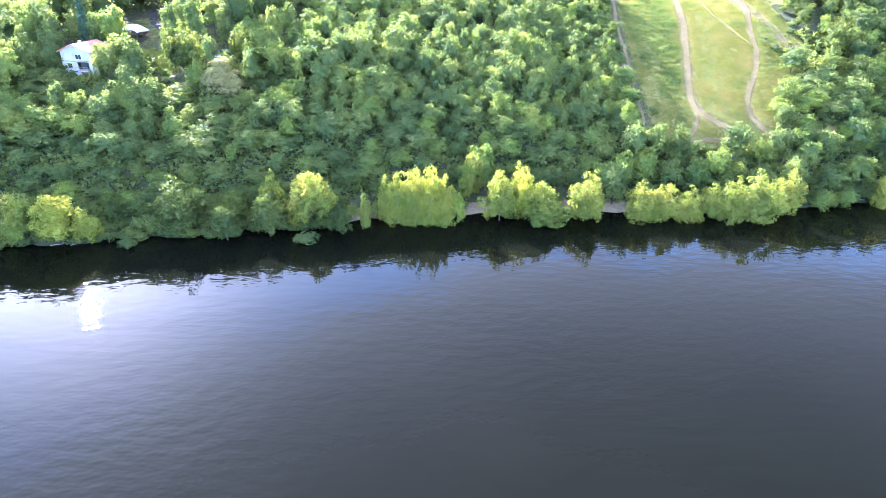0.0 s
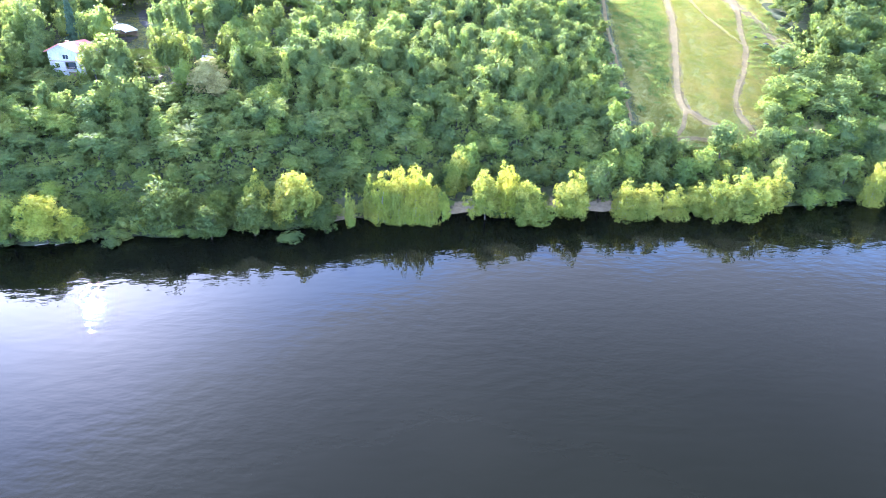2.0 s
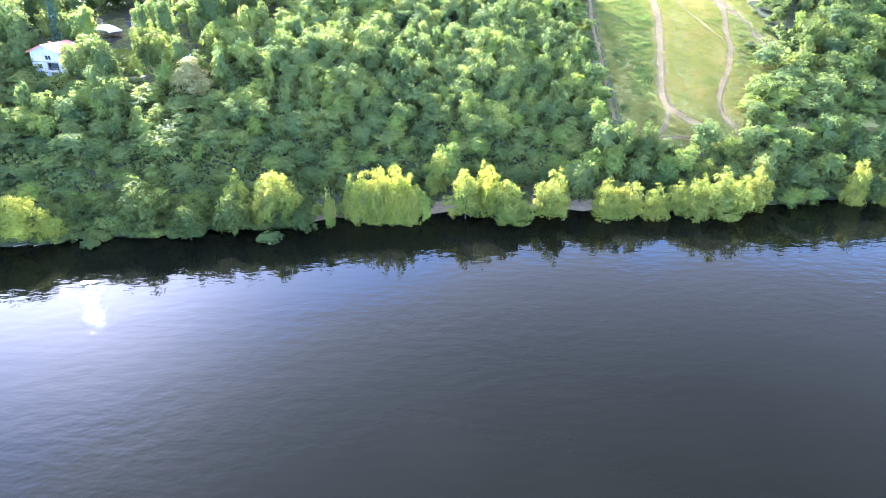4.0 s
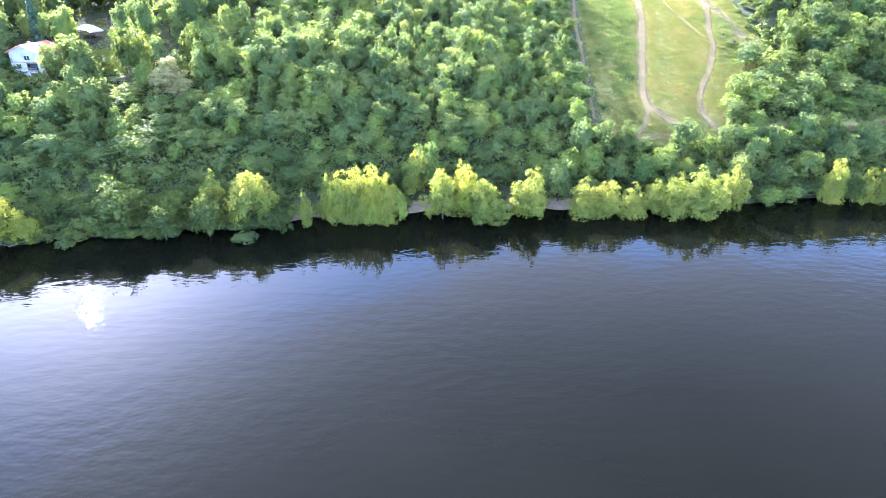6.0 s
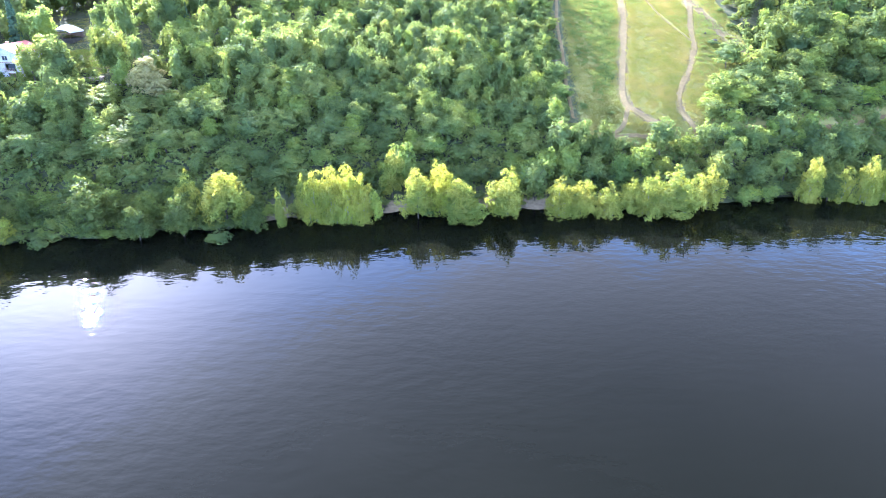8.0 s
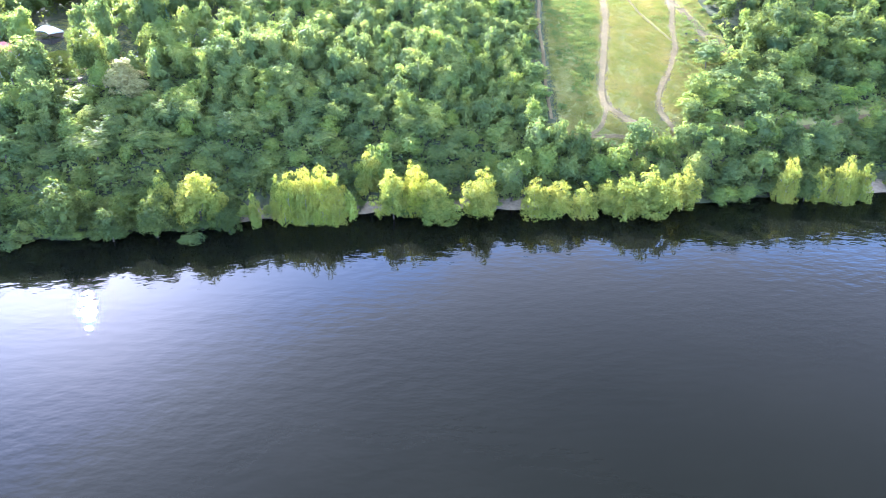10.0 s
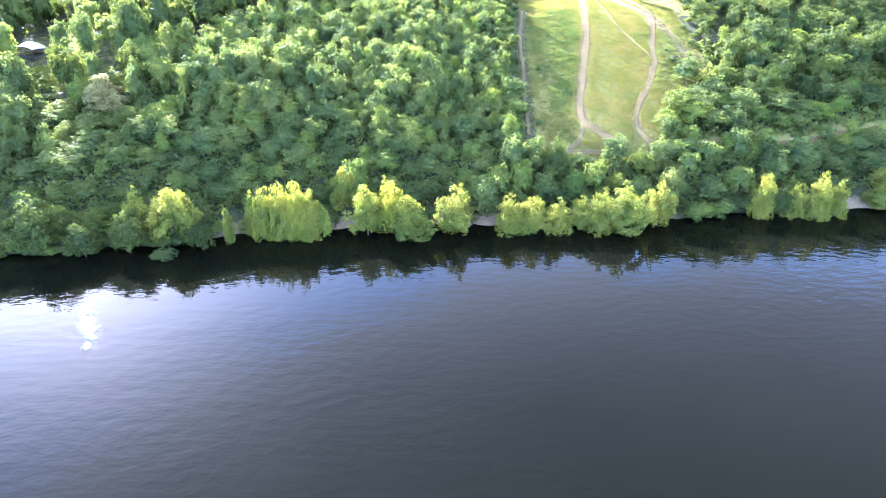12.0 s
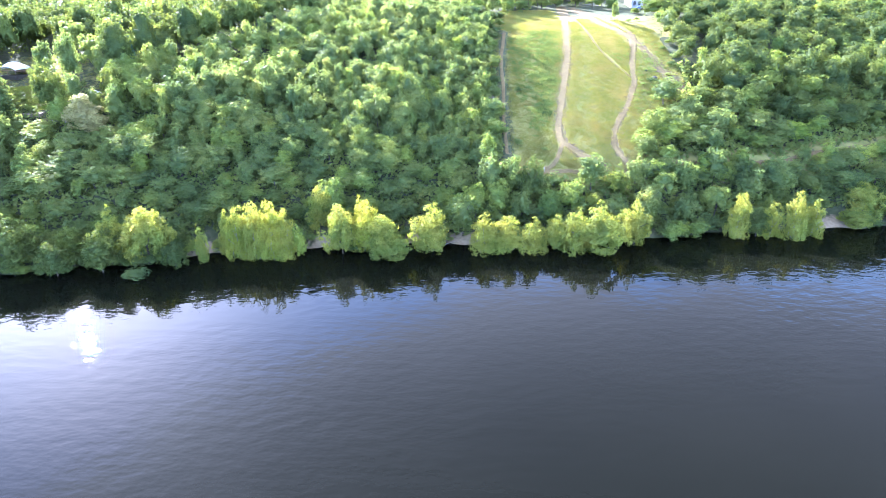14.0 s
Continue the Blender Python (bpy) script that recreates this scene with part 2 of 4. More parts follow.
def height(x, y):
    """The land's height: a steep wooded bank with a ledge, and a plateau above it."""
    x, y = np.asarray(x, float), np.asarray(y, float)
    s = y - shore(x)
    s = s + (shore(x) - np.interp(x, SHORE_X, HILL_Y)) * smooth(s, 4, 45)
    west = smooth(-x, 20, 70)
    rounded = 16.0 * smooth(s, 38, 75)                    # the brow of the bank is rounded off
    z = sum(np.interp(s + k * rounded, RISE_S, RISE_EAST) * (1 - west) + np.interp(s + k * rounded, RISE_S, RISE_WEST) * west for k in (-1, -0.5, 0, 0.5, 1)) / 5
    meadow = smooth(x, 58, 70) * (1 - smooth(x, 128, 140)) * smooth(y, 180, 192)
    lumps = 0.5 * (1 - meadow) * np.sin(x * 0.19 + y * 0.11) * np.sin(y * 0.23 - x * 0.07) + 0.22 * (1 - 0.8 * meadow) * np.sin(x * 0.61 - y * 0.4) * np.sin(y * 0.53 + x * 0.3)
    # a shallow gully under the young wood beside the glade
    z = z - 3.0 * smooth(x, 28, 44) * (1 - smooth(x, 57, 64.5)) * smooth(y, 188, 200) * (1 - smooth(y, 275, 300))
    far_side = 9.0 * smooth(-y, 260, 330)
    return z + lumps * smooth(s, 8, 30) + far_side * 2.2


GLADE = [(63.5, 187.7), (63.7, 217.3), (65.8, 254.9), (70.7, 278.9), (68.9, 311.5), (82.7, 356.8), (134.1, 360.5), (135.1, 280.6), (135.7, 251.0), (135.1, 231.2), (119.8, 212.2), (108.3, 194.9), (105.1, 187.8), (83.2, 183.6), (69.6, 184.4)]


def inside(x, y, outline):
    x, y = np.asarray(x, float), np.asarray(y, float)
    r = np.zeros(x.shape, bool)
    for (x0, y0), (x1, y1) in zip(outline, outline[1:] + outline[:1]):
        if y0 != y1:
            r ^= ((y0 > y) != (y1 > y)) & (x < (x1 - x0) * (y - y0) / (y1 - y0) + x0)
    return r


def away(x, y, pts):
    """Distance from points to a bent line."""
    x, y = np.asarray(x, float), np.asarray(y, float)
    best = np.full(x.shape, 1e9)
    for (x0, y0), (x1, y1) in zip(pts, pts[1:]):
        dx, dy = x1 - x0, y1 - y0
        k = np.clip(((x - x0) * dx + (y - y0) * dy) / (dx * dx + dy * dy), 0, 1)
        best = np.minimum(best, np.hypot(x - x0 - k * dx, y - y0 - k * dy))
    return best


MAIN_TRACK = [(106.2, 340.0), (101.1, 299.3), (97.6, 275.2), (94.2, 252.8), (89.2, 230.5), (84.5, 211.1), (83.8, 201.5), (89.2, 194.2), (96.0, 190.4)]
DRIVE = [(-90, 219), (-104, 240), (-116, 258), (-123, 280), (-126, 310)]
SPUR_TRACK = [(84.8, 201.0), (80.5, 190.9), (76.7, 188.4)]
LEDGE_TRACK = [(75.3, 188.0), (81.3, 187.1), (96.0, 187.9), (105.1, 188.3), (125.3, 192.8), (138.8, 192.5), (158.9, 196.0), (167.1, 198.2), (192.7, 204.0), (236.8, 218.7)]
RIGHT_TRACK = [(110.1, 334.2), (116.6, 301.4), (124.2, 274.9), (122.0, 259.3), (118.6, 247.2), (115.7, 232.1), (109.9, 219.1), (103.0, 206.5), (101.3, 198.2), (105.0, 188.7)]
CROSS_TRACK = [(104.1, 301.8), (108.2, 258.6), (115.6, 238.1)]
GULLY_TRACK = [(71.1, 274.9), (67.6, 249.4), (66.9, 231.1), (65.6, 211.5), (65.2, 194.8)]
SANDY = [(109.9, 323.7), (114.4, 288.2), (121.9, 272.7), (126.5, 258.4), (129.1, 244.6), (132.6, 230.1)]
LAWN = [(-110, 224), (-95, 224), (-90.5, 213), (-92.5, 207.2), (-99, 207.2), (-106, 212)]
YARD = [(-128, 222), (-104, 219), (-84, 199), (-70, 214), (-78, 240), (-120, 262)]
PATHS = (MAIN_TRACK, SPUR_TRACK, RIGHT_TRACK, CROSS_TRACK)


def mesh_object(name, verts, faces, material, smooth_shade=False):
    me = bpy.data.meshes.new(name)
    verts, faces = np.asarray(verts, np.float32), np.asarray(faces, np.int32)
    k = faces.shape[1]
    me.vertices.add(len(verts))
    me.vertices.foreach_set("co", verts.ravel())
    me.loops.add(faces.size)
    me.loops.foreach_set("vertex_index", faces.ravel())
    me.polygons.add(len(faces))
    me.polygons.foreach_set("loop_start", np.arange(0, faces.size, k, dtype=np.int32))
    if smooth_shade:
        me.polygons.foreach_set("use_smooth", np.ones(len(faces), bool))
    me.materials.append(material)
    me.update(calc_edges=True)
    return new(name, me)


def grid_faces(nx, ny):
    i = np.arange(nx * ny).reshape(ny, nx)
    return np.stack([i[:-1, :-1], i[:-1, 1:], i[1:, 1:], i[1:, :-1]], -1).reshape(-1, 4)


gx = np.concatenate([np.linspace(-2600, -420, 18), np.linspace(-400, -170, 24), np.arange(-165, 270, 1.9), np.linspace(275, 460, 24), np.linspace(500, 2600, 18)])
gy = np.concatenate([np.linspace(-2600, -400, 12), np.linspace(-360, 100, 24), np.arange(110, 345, 1.9), np.linspace(350, 520, 24), np.linspace(560, 2600, 18)])
GX, GY = np.meshgrid(gx, gy)
ground = mesh_object("ground", np.stack([GX, GY, height(GX, GY)], -1).reshape(-1, 3), grid_faces(len(gx), len(gy)), GROUND, True)
fx, fy = GX.ravel(), GY.ravel()
s_line = fy - shore(fx)
grassy = np.where(inside(fx, fy, GLADE), 0.75, 0.0)
grassy = np.maximum(grassy, 0.42 * inside(fx, fy, YARD))
grassy = np.maximum(grassy, 0.75 * inside(fx, fy, LAWN))
grassy = np.maximum(grassy, 0.62 * (away(fx, fy, LEDGE_TRACK) < 6))
beach = sum(np.exp(-((fx - a) / b) ** 2) for a, b in ((-24, 5), (10, 6), (35, 5), (50, 7), (166, 9)))
strand = (0.25 + 0.6 * np.clip(beach, 0, 1)) * (1 - smooth(np.abs(s_line - 1.5), 2.5, 6.0))
bare = (0.6 * (1 - smooth(away(fx, fy, SANDY), 1.5, 7.0)))
bare = np.maximum(bare, 0.7 * (1 - smooth(away(fx, fy, MAIN_TRACK), 1.2, 4.2)))
grassy = np.maximum(grassy, 0.6 * (fy > 270) * (fy < 366) * (fx > 50) * (fx < 152))
# above the glade the dark floor colour stands in for soil in shade
grassy = grassy * (1 - smooth(fy, 299, 314) * (fx > 0))
bare = np.maximum(bare, 0.2 * smooth(fy, 276, 288) * (1 - smooth(fy, 352, 366)) * smooth(fx, 78, 86) * (1 - smooth(fx, 128, 140)))
bare = np.maximum(bare, 0.62 * (1 - smooth(away(fx, fy, RIGHT_TRACK), 1.0, 3.6)))
# darker ground beside the gully path paints in the wood edge's shade
grassy = grassy * (1 - 0.5 * (1 - smooth(away(fx, fy, GULLY_TRACK), 1.5, 5.0)))
cover = ground.data.color_attributes.new("cover", "FLOAT_COLOR", "POINT")
cover.data.foreach_set("color", np.stack([grassy, bare, strand, 0 * bare + 1], -1).astype(np.float32).ravel())
tagged(ground, "steep bank of dark forest soil with a grassy glade", "ground", kind="structure")

water = mesh_object("water", [(-2600, -2600, 0), (2600, -2600, 0), (2600, 235, 0), (-2600, 235, 0)], [(0, 1, 2, 3)], WATER)
tagged(water, "dark calm river water with fine ripples reflecting trees and sky", "river", kind="structure")


def spline(pts, step=1.0):
    p = np.array([pts[0]] + list(pts) + [pts[-1]], float)
    out = []
    for i in range(1, len(p) - 2):
        m = max(2, int(np.hypot(*(p[i + 1] - p[i])) / step))
        for k in np.arange(m) / m:
            a, b, c, d = p[i - 1], p[i], p[i + 1], p[i + 2]
            out.append(0.5 * (2 * b + (c - a) * k + (2 * a - 5 * b + 4 * c - d) * k * k + (3 * b - a - 3 * c + d) * k ** 3))
    return np.array(out + [p[-1]])


def track(pts, width, label, material, seed, ruts=0.05):
    """A worn strip that lies on the land: two ruts, a crown, and uneven edges that dip below the soil."""
    rng = np.random.default_rng(seed)
    c = spline(pts)
    t = np.gradient(c, axis=0)
    t /= np.linalg.norm(t, axis=1)[:, None]
    side = np.stack([t[:, 1], -t[:, 0]], -1)
    ragged = np.convolve(rng.normal(0, 1, len(c) + 8), np.ones(5) / 5, "same")[4:-4]
    wide = np.interp(np.linspace(0, 1, len(c)), np.linspace(0, 1, len(width)), width)
    rows = []
    for k, drop in ((-1.0, -0.25), (-0.8, 0.07), (-0.5, 0.07 - ruts), (0.0, 0.1), (0.5, 0.07 - ruts), (0.8, 0.07), (1.0, -0.25)):
        half = wide / 2 * (1 + 0.4 * ragged * (1 if k > 0 else -0.7))
        q = c + side * (k * half)[:, None]
        rows.append(np.stack([q[:, 0], q[:, 1], height(q[:, 0], q[:, 1]) + drop + 0.03], -1))
    v = np.stack(rows, 1)
    ob = mesh_object("dirt_track", v.reshape(-1, 3), grid_faces(7, len(c)), material, True)
    return tagged(ob, label, "track", kind="structure")


track(MAIN_TRACK, (6.5, 5.6, 4.8, 3.4, 2.8, 2.8), "wide pale dirt track worn down the grassy slope", DIRT, 1)
track(SPUR_TRACK, (1.8, 1.7), "short pale dirt spur at the foot of the glade", DIRT, 2)
track(RIGHT_TRACK, (4.5, 4.2, 3.4, 2.3, 1.9), "winding dirt track down the glade's far side", DIRT, 3)
track(CROSS_TRACK, (1.2, 1.1), "narrow trodden footpath slanting across the grass", DIRT, 4, 0.02)
track(GULLY_TRACK, (1.6, 1.3), "faint footpath along the shaded wood edge", DIRT, 5, 0.02)
track(SANDY, (4.5, 4.8, 4.2, 3.0, 2.0, 1.4), "broad sandy track curving along the glade's upper edge", DIRT, 8)
track(LEDGE_TRACK, (1.8, 1.6), "level dirt path along the wooded ledge", DIRT, 6)
track(DRIVE, (3.6, 3.6), "grey asphalt drive among the trees of the yard", ASPHALT, 7, 0.0)


# ---- trees ----
def part(name, bm, material, parent, label=""):
    me = bpy.data.meshes.new(name)
    bm.to_mesh(me)
    bm.free()
    me.materials.append(material)
    ob = new(name, me)
    ob.parent = parent
    return tagged(ob, label)


def limb(bm, a, b, ra, rb, sides=6):
    """A tapered round limb from a to b."""
    a, b = Vector(a), Vector(b)
    q = (b - a).to_track_quat("Z", "Y")
    rings = [[bm.verts.new(p + q @ Vector((r * math.cos(2 * math.pi * i / sides), r * math.sin(2 * math.pi * i / sides), 0))) for i in range(sides)] for p, r in ((a, ra), (b, rb))]
    for i in range(sides):
        bm.faces.new((rings[0][i], rings[0][(i + 1) % sides], rings[1][(i + 1) % sides], rings[1][i]))
    bm.faces.new(rings[1])


def unit(rng, n):
    v = rng.normal(0, 1, (n, 3))
    return v / np.linalg.norm(v, axis=1)[:, None]


def lobes_of(kind, rng):
    """Centres and radii of the leaf clumps of a tree 10 m high and about 7 m wide."""
    if kind == "broad":
        n = 46
        d = unit(rng, n * 3)
        d = d[d[:, 2] > -0.85][:n]
        r = rng.uniform(0.62, 1.0, len(d))[:, None] * (1 + 0.14 * np.sin(np.arctan2(d[:, 1], d[:, 0]) * 3 + rng.uniform(0, 6)))[:, None]
        c = d * r * np.array([2.75, 2.75, 4.25]) + np.array([0, 0, 4.7])
        return c, rng.uniform(0.6, 1.15, len(c)), (1, 1, 0.85)
    if kind == "tall":
        n = 44
        z = rng.uniform(0, 1, n) ** 0.8
        w = 2.6 * np.sqrt(np.clip(1 - (z * 1.25 - 0.35) ** 2, 0.05, 1))
        a = rng.uniform(0, 2 * math.pi, n)
        r = w * rng.uniform(0.5, 1, n)
        return np.stack([r * np.cos(a), r * np.sin(a), 0.8 + 8.4 * z], -1), rng.uniform(0.5, 1.0, n), (1, 1, 1.1)
    if kind == "poplar":                                    # a clump of upright plumes, leafy down to the ground
        c, s = [], []
        for k in range(9):
            a, far = k * 2.4 + rng.uniform(0, 0.5), 2.0 * math.sqrt((k + 0.4) / 9)
            sx, sy, top = far * math.cos(a), far * math.sin(a), (rng.uniform(0.7, 1.0) if k else 1.0) * (1.03 - 0.08 * far)
            for z in np.linspace(0.09, 0.93, 17):
                w = 1.2 * (1 - z ** 6) ** 0.5 * rng.uniform(0.5, 1.1)
                a = rng.uniform(0, 2 * math.pi)
                c.append((sx * (1 - 0.2 * z) + w * math.cos(a), sy * (1 - 0.2 * z) + w * math.sin(a), z * top * 9.5))
                s.append(rng.uniform(0.45, 0.8) * (1.1 - 0.3 * z))
        return np.array(c), np.array(s), (1.0, 1.0, 1.25)
    if kind == "willow":                                    # several leaning sub-crowns of uneven height, with notches between
        c, s = [], []
        for k in range(6):
            a, far = k * 2.4 + rng.uniform(0, 0.7), 2.15 * math.sqrt((k + 0.3) / 6)
            low, top = rng.uniform(0.04, 0.22), (rng.uniform(0.66, 1.0) if k else 1.03) * (1.06 - 0.1 * far)
            mid = np.array([far * math.cos(a), far * math.sin(a), 4.75 * (low + top)])
            reach = np.array([rng.uniform(1.2, 1.65), rng.uniform(1.2, 1.65), 4.3 * (top - low)])
            d = unit(rng, 22)
            d = np.sign(d) * np.abs(d) ** 0.75
            c.append(mid + d * reach * rng.uniform(0.55, 1.0, (22, 1)))
            s.append(rng.uniform(0.38, 0.78, 22))
        return np.concatenate(c), np.concatenate(s), (1.05, 1.05, 1.1)
    n = 26                                                  # shrub
    d = unit(rng, n * 3)
    d = d[d[:, 2] > -0.3][:n]
    c = d * rng.uniform(0.5, 1.0, (len(d), 1)) * np.array([2.7, 2.7, 5.2]) + np.array([0, 0, 3.8])
    return c, rng.uniform(0.8, 1.3, len(c)), (1, 1, 1.2)


def leaf_points(kind, rng, count, lobes=None):
    c, r, shape = lobes or lobes_of(kind, rng)
    share = r ** 2 / (r ** 2).sum()
    pick = rng.choice(len(c), count, p=share)
    d = unit(rng, count)
    mid = np.array([0, 0, c[:, 2].mean() - 1.0])
    out = c[pick] - mid
    out /= np.linalg.norm(out, axis=1)[:, None]
    flip = ((d * out).sum(1) < -0.25) & (rng.uniform(0, 1, count) < 0.8)
    d[flip] *= -1
    p = c[pick] + d * (r[pick] * rng.uniform(0.6, 1.28, count))[:, None] * np.array(shape)
    return p, d + 0.5 * out


def inner_mass(lobes, level, fill=0.7):
    """The dense inner foliage of a crown: a lumpy closed shell that follows its clumps."""
    c, r, shape = lobes
    mid = np.array([0, 0, c[:, 2].mean()])
    bm = bmesh.new()
    bmesh.ops.create_icosphere(bm, subdivisions=level, radius=1.0)
    d = np.array([v.co for v in bm.verts])
    f = np.array([[v.index for v in q.verts] for q in bm.faces])
    bm.free()
    q = c - mid
    along = d @ q.T
    gap = r ** 2 - ((q ** 2).sum(1)[None] - along ** 2)
    far = np.where(gap > 0, along + np.sqrt(np.maximum(gap, 0)), 0).max(1)
    far = np.maximum(far, np.median(far) * 0.55) * fill
    return mid + d * far[:, None], f


def leaf_cards(p, d, size, rng, lift=0.0):
    """Small leaf sprays: triangles that face roughly outwards."""
    n = len(p)
    nor = d + rng.normal(0, 0.75, (n, 3))
    nor /= np.linalg.norm(nor, axis=1)[:, None]
    u = np.cross(nor, unit(rng, n)) if not lift else unit(rng, n) * 0.7 + np.array([0, 0, lift])
    u -= nor * (u * nor).sum(1)[:, None] * 0.8
    u /= np.linalg.norm(u, axis=1)[:, None] + 1e-6
    w = np.cross(nor, u)
    s = (size * rng.uniform(0.6, 1.35, n))[:, None]
    wide = 0.75 if not lift else 0.5
    v = np.stack([p + u * s * 1.25, p - u * s * 0.6 - w * s * wide, p - u * s * 0.7 + w * s * wide], 1)
    return v.reshape(-1, 3), np.arange(n * 3).reshape(n, 3)


def conifer_cards(rng, count):
    z = rng.uniform(0, 1, count) ** 0.7
    layer = np.floor(z * 13) / 13
    w = 2.4 * (1 - layer) * (1 - 0.45 * (z - layer) * 13) + 0.1
    a = rng.uniform(0, 2 * math.pi, count)
    r = w * np.sqrt(rng.uniform(0.15, 1, count))
    p = np.stack([r * np.cos(a), r * np.sin(a), 0.8 + 9.1 * z - 0.25 * r], -1)
    d = np.stack([np.cos(a) * 0.6, np.sin(a) * 0.6, np.ones(count)], -1)
    return p, d


def tree(name, kind, leaf, bark, label, category, seed, count=1500, size=0.25):
    """One tree, 10 m high, standing on its base: a trunk with limbs and a crown of leaf sprays."""
    rng = np.random.default_rng(seed)
    root = tagged(new(name), label, category)
    bm = bmesh.new()
    bend = rng.normal(0, 0.25, 2)
    top = {"spruce": 8.8, "tall": 7.8, "poplar": 6.2}.get(kind, 6.4)
    limb(bm, (0, 0, -0.8), (bend[0], bend[1], 3.0), 0.17, 0.12, 7)
    limb(bm, (bend[0], bend[1], 3.0), (bend[0] * 1.4, bend[1] * 1.4, top), 0.12, 0.03, 6)
    part("trunk", bm, bark, root)
    if kind != "spruce":
        for i in range(5 if kind in ("willow", "poplar") else 3):
            a, z = i * 2.4 + rng.uniform(0, 0.6), rng.uniform(1.8, 5.0)
            k = rng.uniform(1.3, 2.2)
            bm = bmesh.new()
            limb(bm, (bend[0], bend[1], z), (bend[0] + k * math.cos(a), bend[1] + k * math.sin(a), z + rng.uniform(1.2, 2.6)), 0.08, 0.025, 4)
            part("limb", bm, bark, root)
    if kind == "poplar":
        for i in range(5):
            a, k = i * 1.3, rng.uniform(0.5, 1.5)
            bm = bmesh.new()
            limb(bm, (k * math.cos(a), k * math.sin(a), -0.8), (k * 1.1 * math.cos(a), k * 1.1 * math.sin(a), rng.uniform(2.0, 3.0)), 0.06, 0.03, 5)
            part("trunk", bm, bark, root)
    lobes = None if kind == "spruce" else lobes_of(kind, rng)
    p, d = conifer_cards(rng, count) if kind == "spruce" else leaf_points(kind, rng, count, lobes)
    v, f = leaf_cards(p, d, size, rng, 0.9 if kind == "poplar" else 0.6 if kind == "willow" else 0.0)
    if kind in ("broad", "tall", "shrub", "willow"):
        iv, jf = inner_mass(lobes, 3 if kind != "shrub" else 2, 0.6 if kind == "willow" else 0.7)
        v, f = np.concatenate([v, iv]), np.concatenate([f, jf + len(v)])
    crown = mesh_object("crown", v, f, leaf)
    crown.parent = root
    return root


TEMPLATES = {}


def plant(key, x, y, h, w, spin, group="", label=""):
    """A copy of a tree of that kind at a place, with its height and crown width."""
    made = TEMPLATES[key]
    src = made[int(abs(x * 7.3 + y * 3.1)) % len(made)]
    m = Matrix.Translation((x, y, float(height(x, y)))) @ Matrix.Rotation(spin, 4, "Z") @ Matrix.Diagonal((w / 7, w / 7, h / 10, 1))
    return tagged(copy_thing(src, m), label, "", group)


def stock(key, *args, variants=3, **kw):
    TEMPLATES[key] = [tree(*args, seed=hash_seed(key) + i, **kw) for i in range(variants)]


def hash_seed(key):
    return sum(ord(c) * (i + 3) for i, c in enumerate(key)) * 11


stock("broad", "broadleaf_tree", "broad", LEAF_FOREST, BARK, "broadleaf tree with a rounded green crown on the wooded bank", "tree", variants=4)
stock("tall", "forest_tree", "tall", LEAF_FOREST, BARK, "tall slender forest tree with fresh green leaves", "tree", variants=3)
stock("poplar", "poplar", "poplar", LEAF_BANK, BARK_PALE, "clump of pale yellow-green poplars standing at the water's edge", "tree", variants=4, count=5600, size=0.21)
stock("willow", "willow", "willow", LEAF_BANK, BARK, "pale yellow-green willow leaning over the river's edge", "tree", variants=4, count=5200, size=0.22)
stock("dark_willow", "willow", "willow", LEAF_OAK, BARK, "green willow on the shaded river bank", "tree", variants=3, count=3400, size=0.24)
stock("shrub", "shrub", "shrub", LEAF_LIME, BARK, "low bright green shrub", "shrub", variants=3, count=560, size=0.36)
stock("dark_shrub", "shrub", "shrub", LEAF_FOREST, BARK, "low green shrub on the bank", "shrub", variants=3, count=560, size=0.36)
stock("spruce", "spruce", "spruce", LEAF_SPRUCE, BARK, "dark blue-green spruce beside the white house", "conifer", variants=2, count=2600, size=0.3)
stock("light", "broadleaf_tree", "broad", LEAF_LIME, BARK, "broadleaf tree with light yellow-green leaves on the bank", "tree", variants=2)
stock("dry", "broadleaf_tree", "broad", LEAF_DRY, BARK, "broadleaf tree with faded tan foliage", "tree", variants=1, count=4500, size=0.2)

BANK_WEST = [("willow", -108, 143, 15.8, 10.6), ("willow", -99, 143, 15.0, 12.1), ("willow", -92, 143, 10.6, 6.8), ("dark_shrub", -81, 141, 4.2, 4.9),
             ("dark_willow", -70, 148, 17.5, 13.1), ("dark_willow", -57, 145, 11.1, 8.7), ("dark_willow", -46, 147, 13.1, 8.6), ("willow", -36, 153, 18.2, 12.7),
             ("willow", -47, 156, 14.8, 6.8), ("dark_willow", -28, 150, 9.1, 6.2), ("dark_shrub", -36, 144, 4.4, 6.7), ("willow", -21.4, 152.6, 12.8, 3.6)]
BANK_MIDDLE = [("poplar", -16, 158.5, 14.5, 5.0), ("poplar", -12.3, 156.5, 16.6, 7.8), ("poplar", -8, 156, 18.0, 8.4), ("poplar", -3.6, 156, 18.6, 8.6), ("poplar", 0.7, 156.5, 16.2, 7.8), ("shrub", 4, 157, 10.5, 5.0),
               ("willow", 8, 169, 15.6, 8.4), ("light", 11.5, 172, 16.0, 9.0), ("willow", 16, 158, 16.5, 10), ("willow", 22, 160, 17.5, 9.0), ("willow", 27, 157, 14.5, 10),
               ("willow", 29, 155, 10.4, 10.5), ("willow", 41, 159, 16.3, 11.2), ("broad", 50, 168, 13.7, 9.1)]
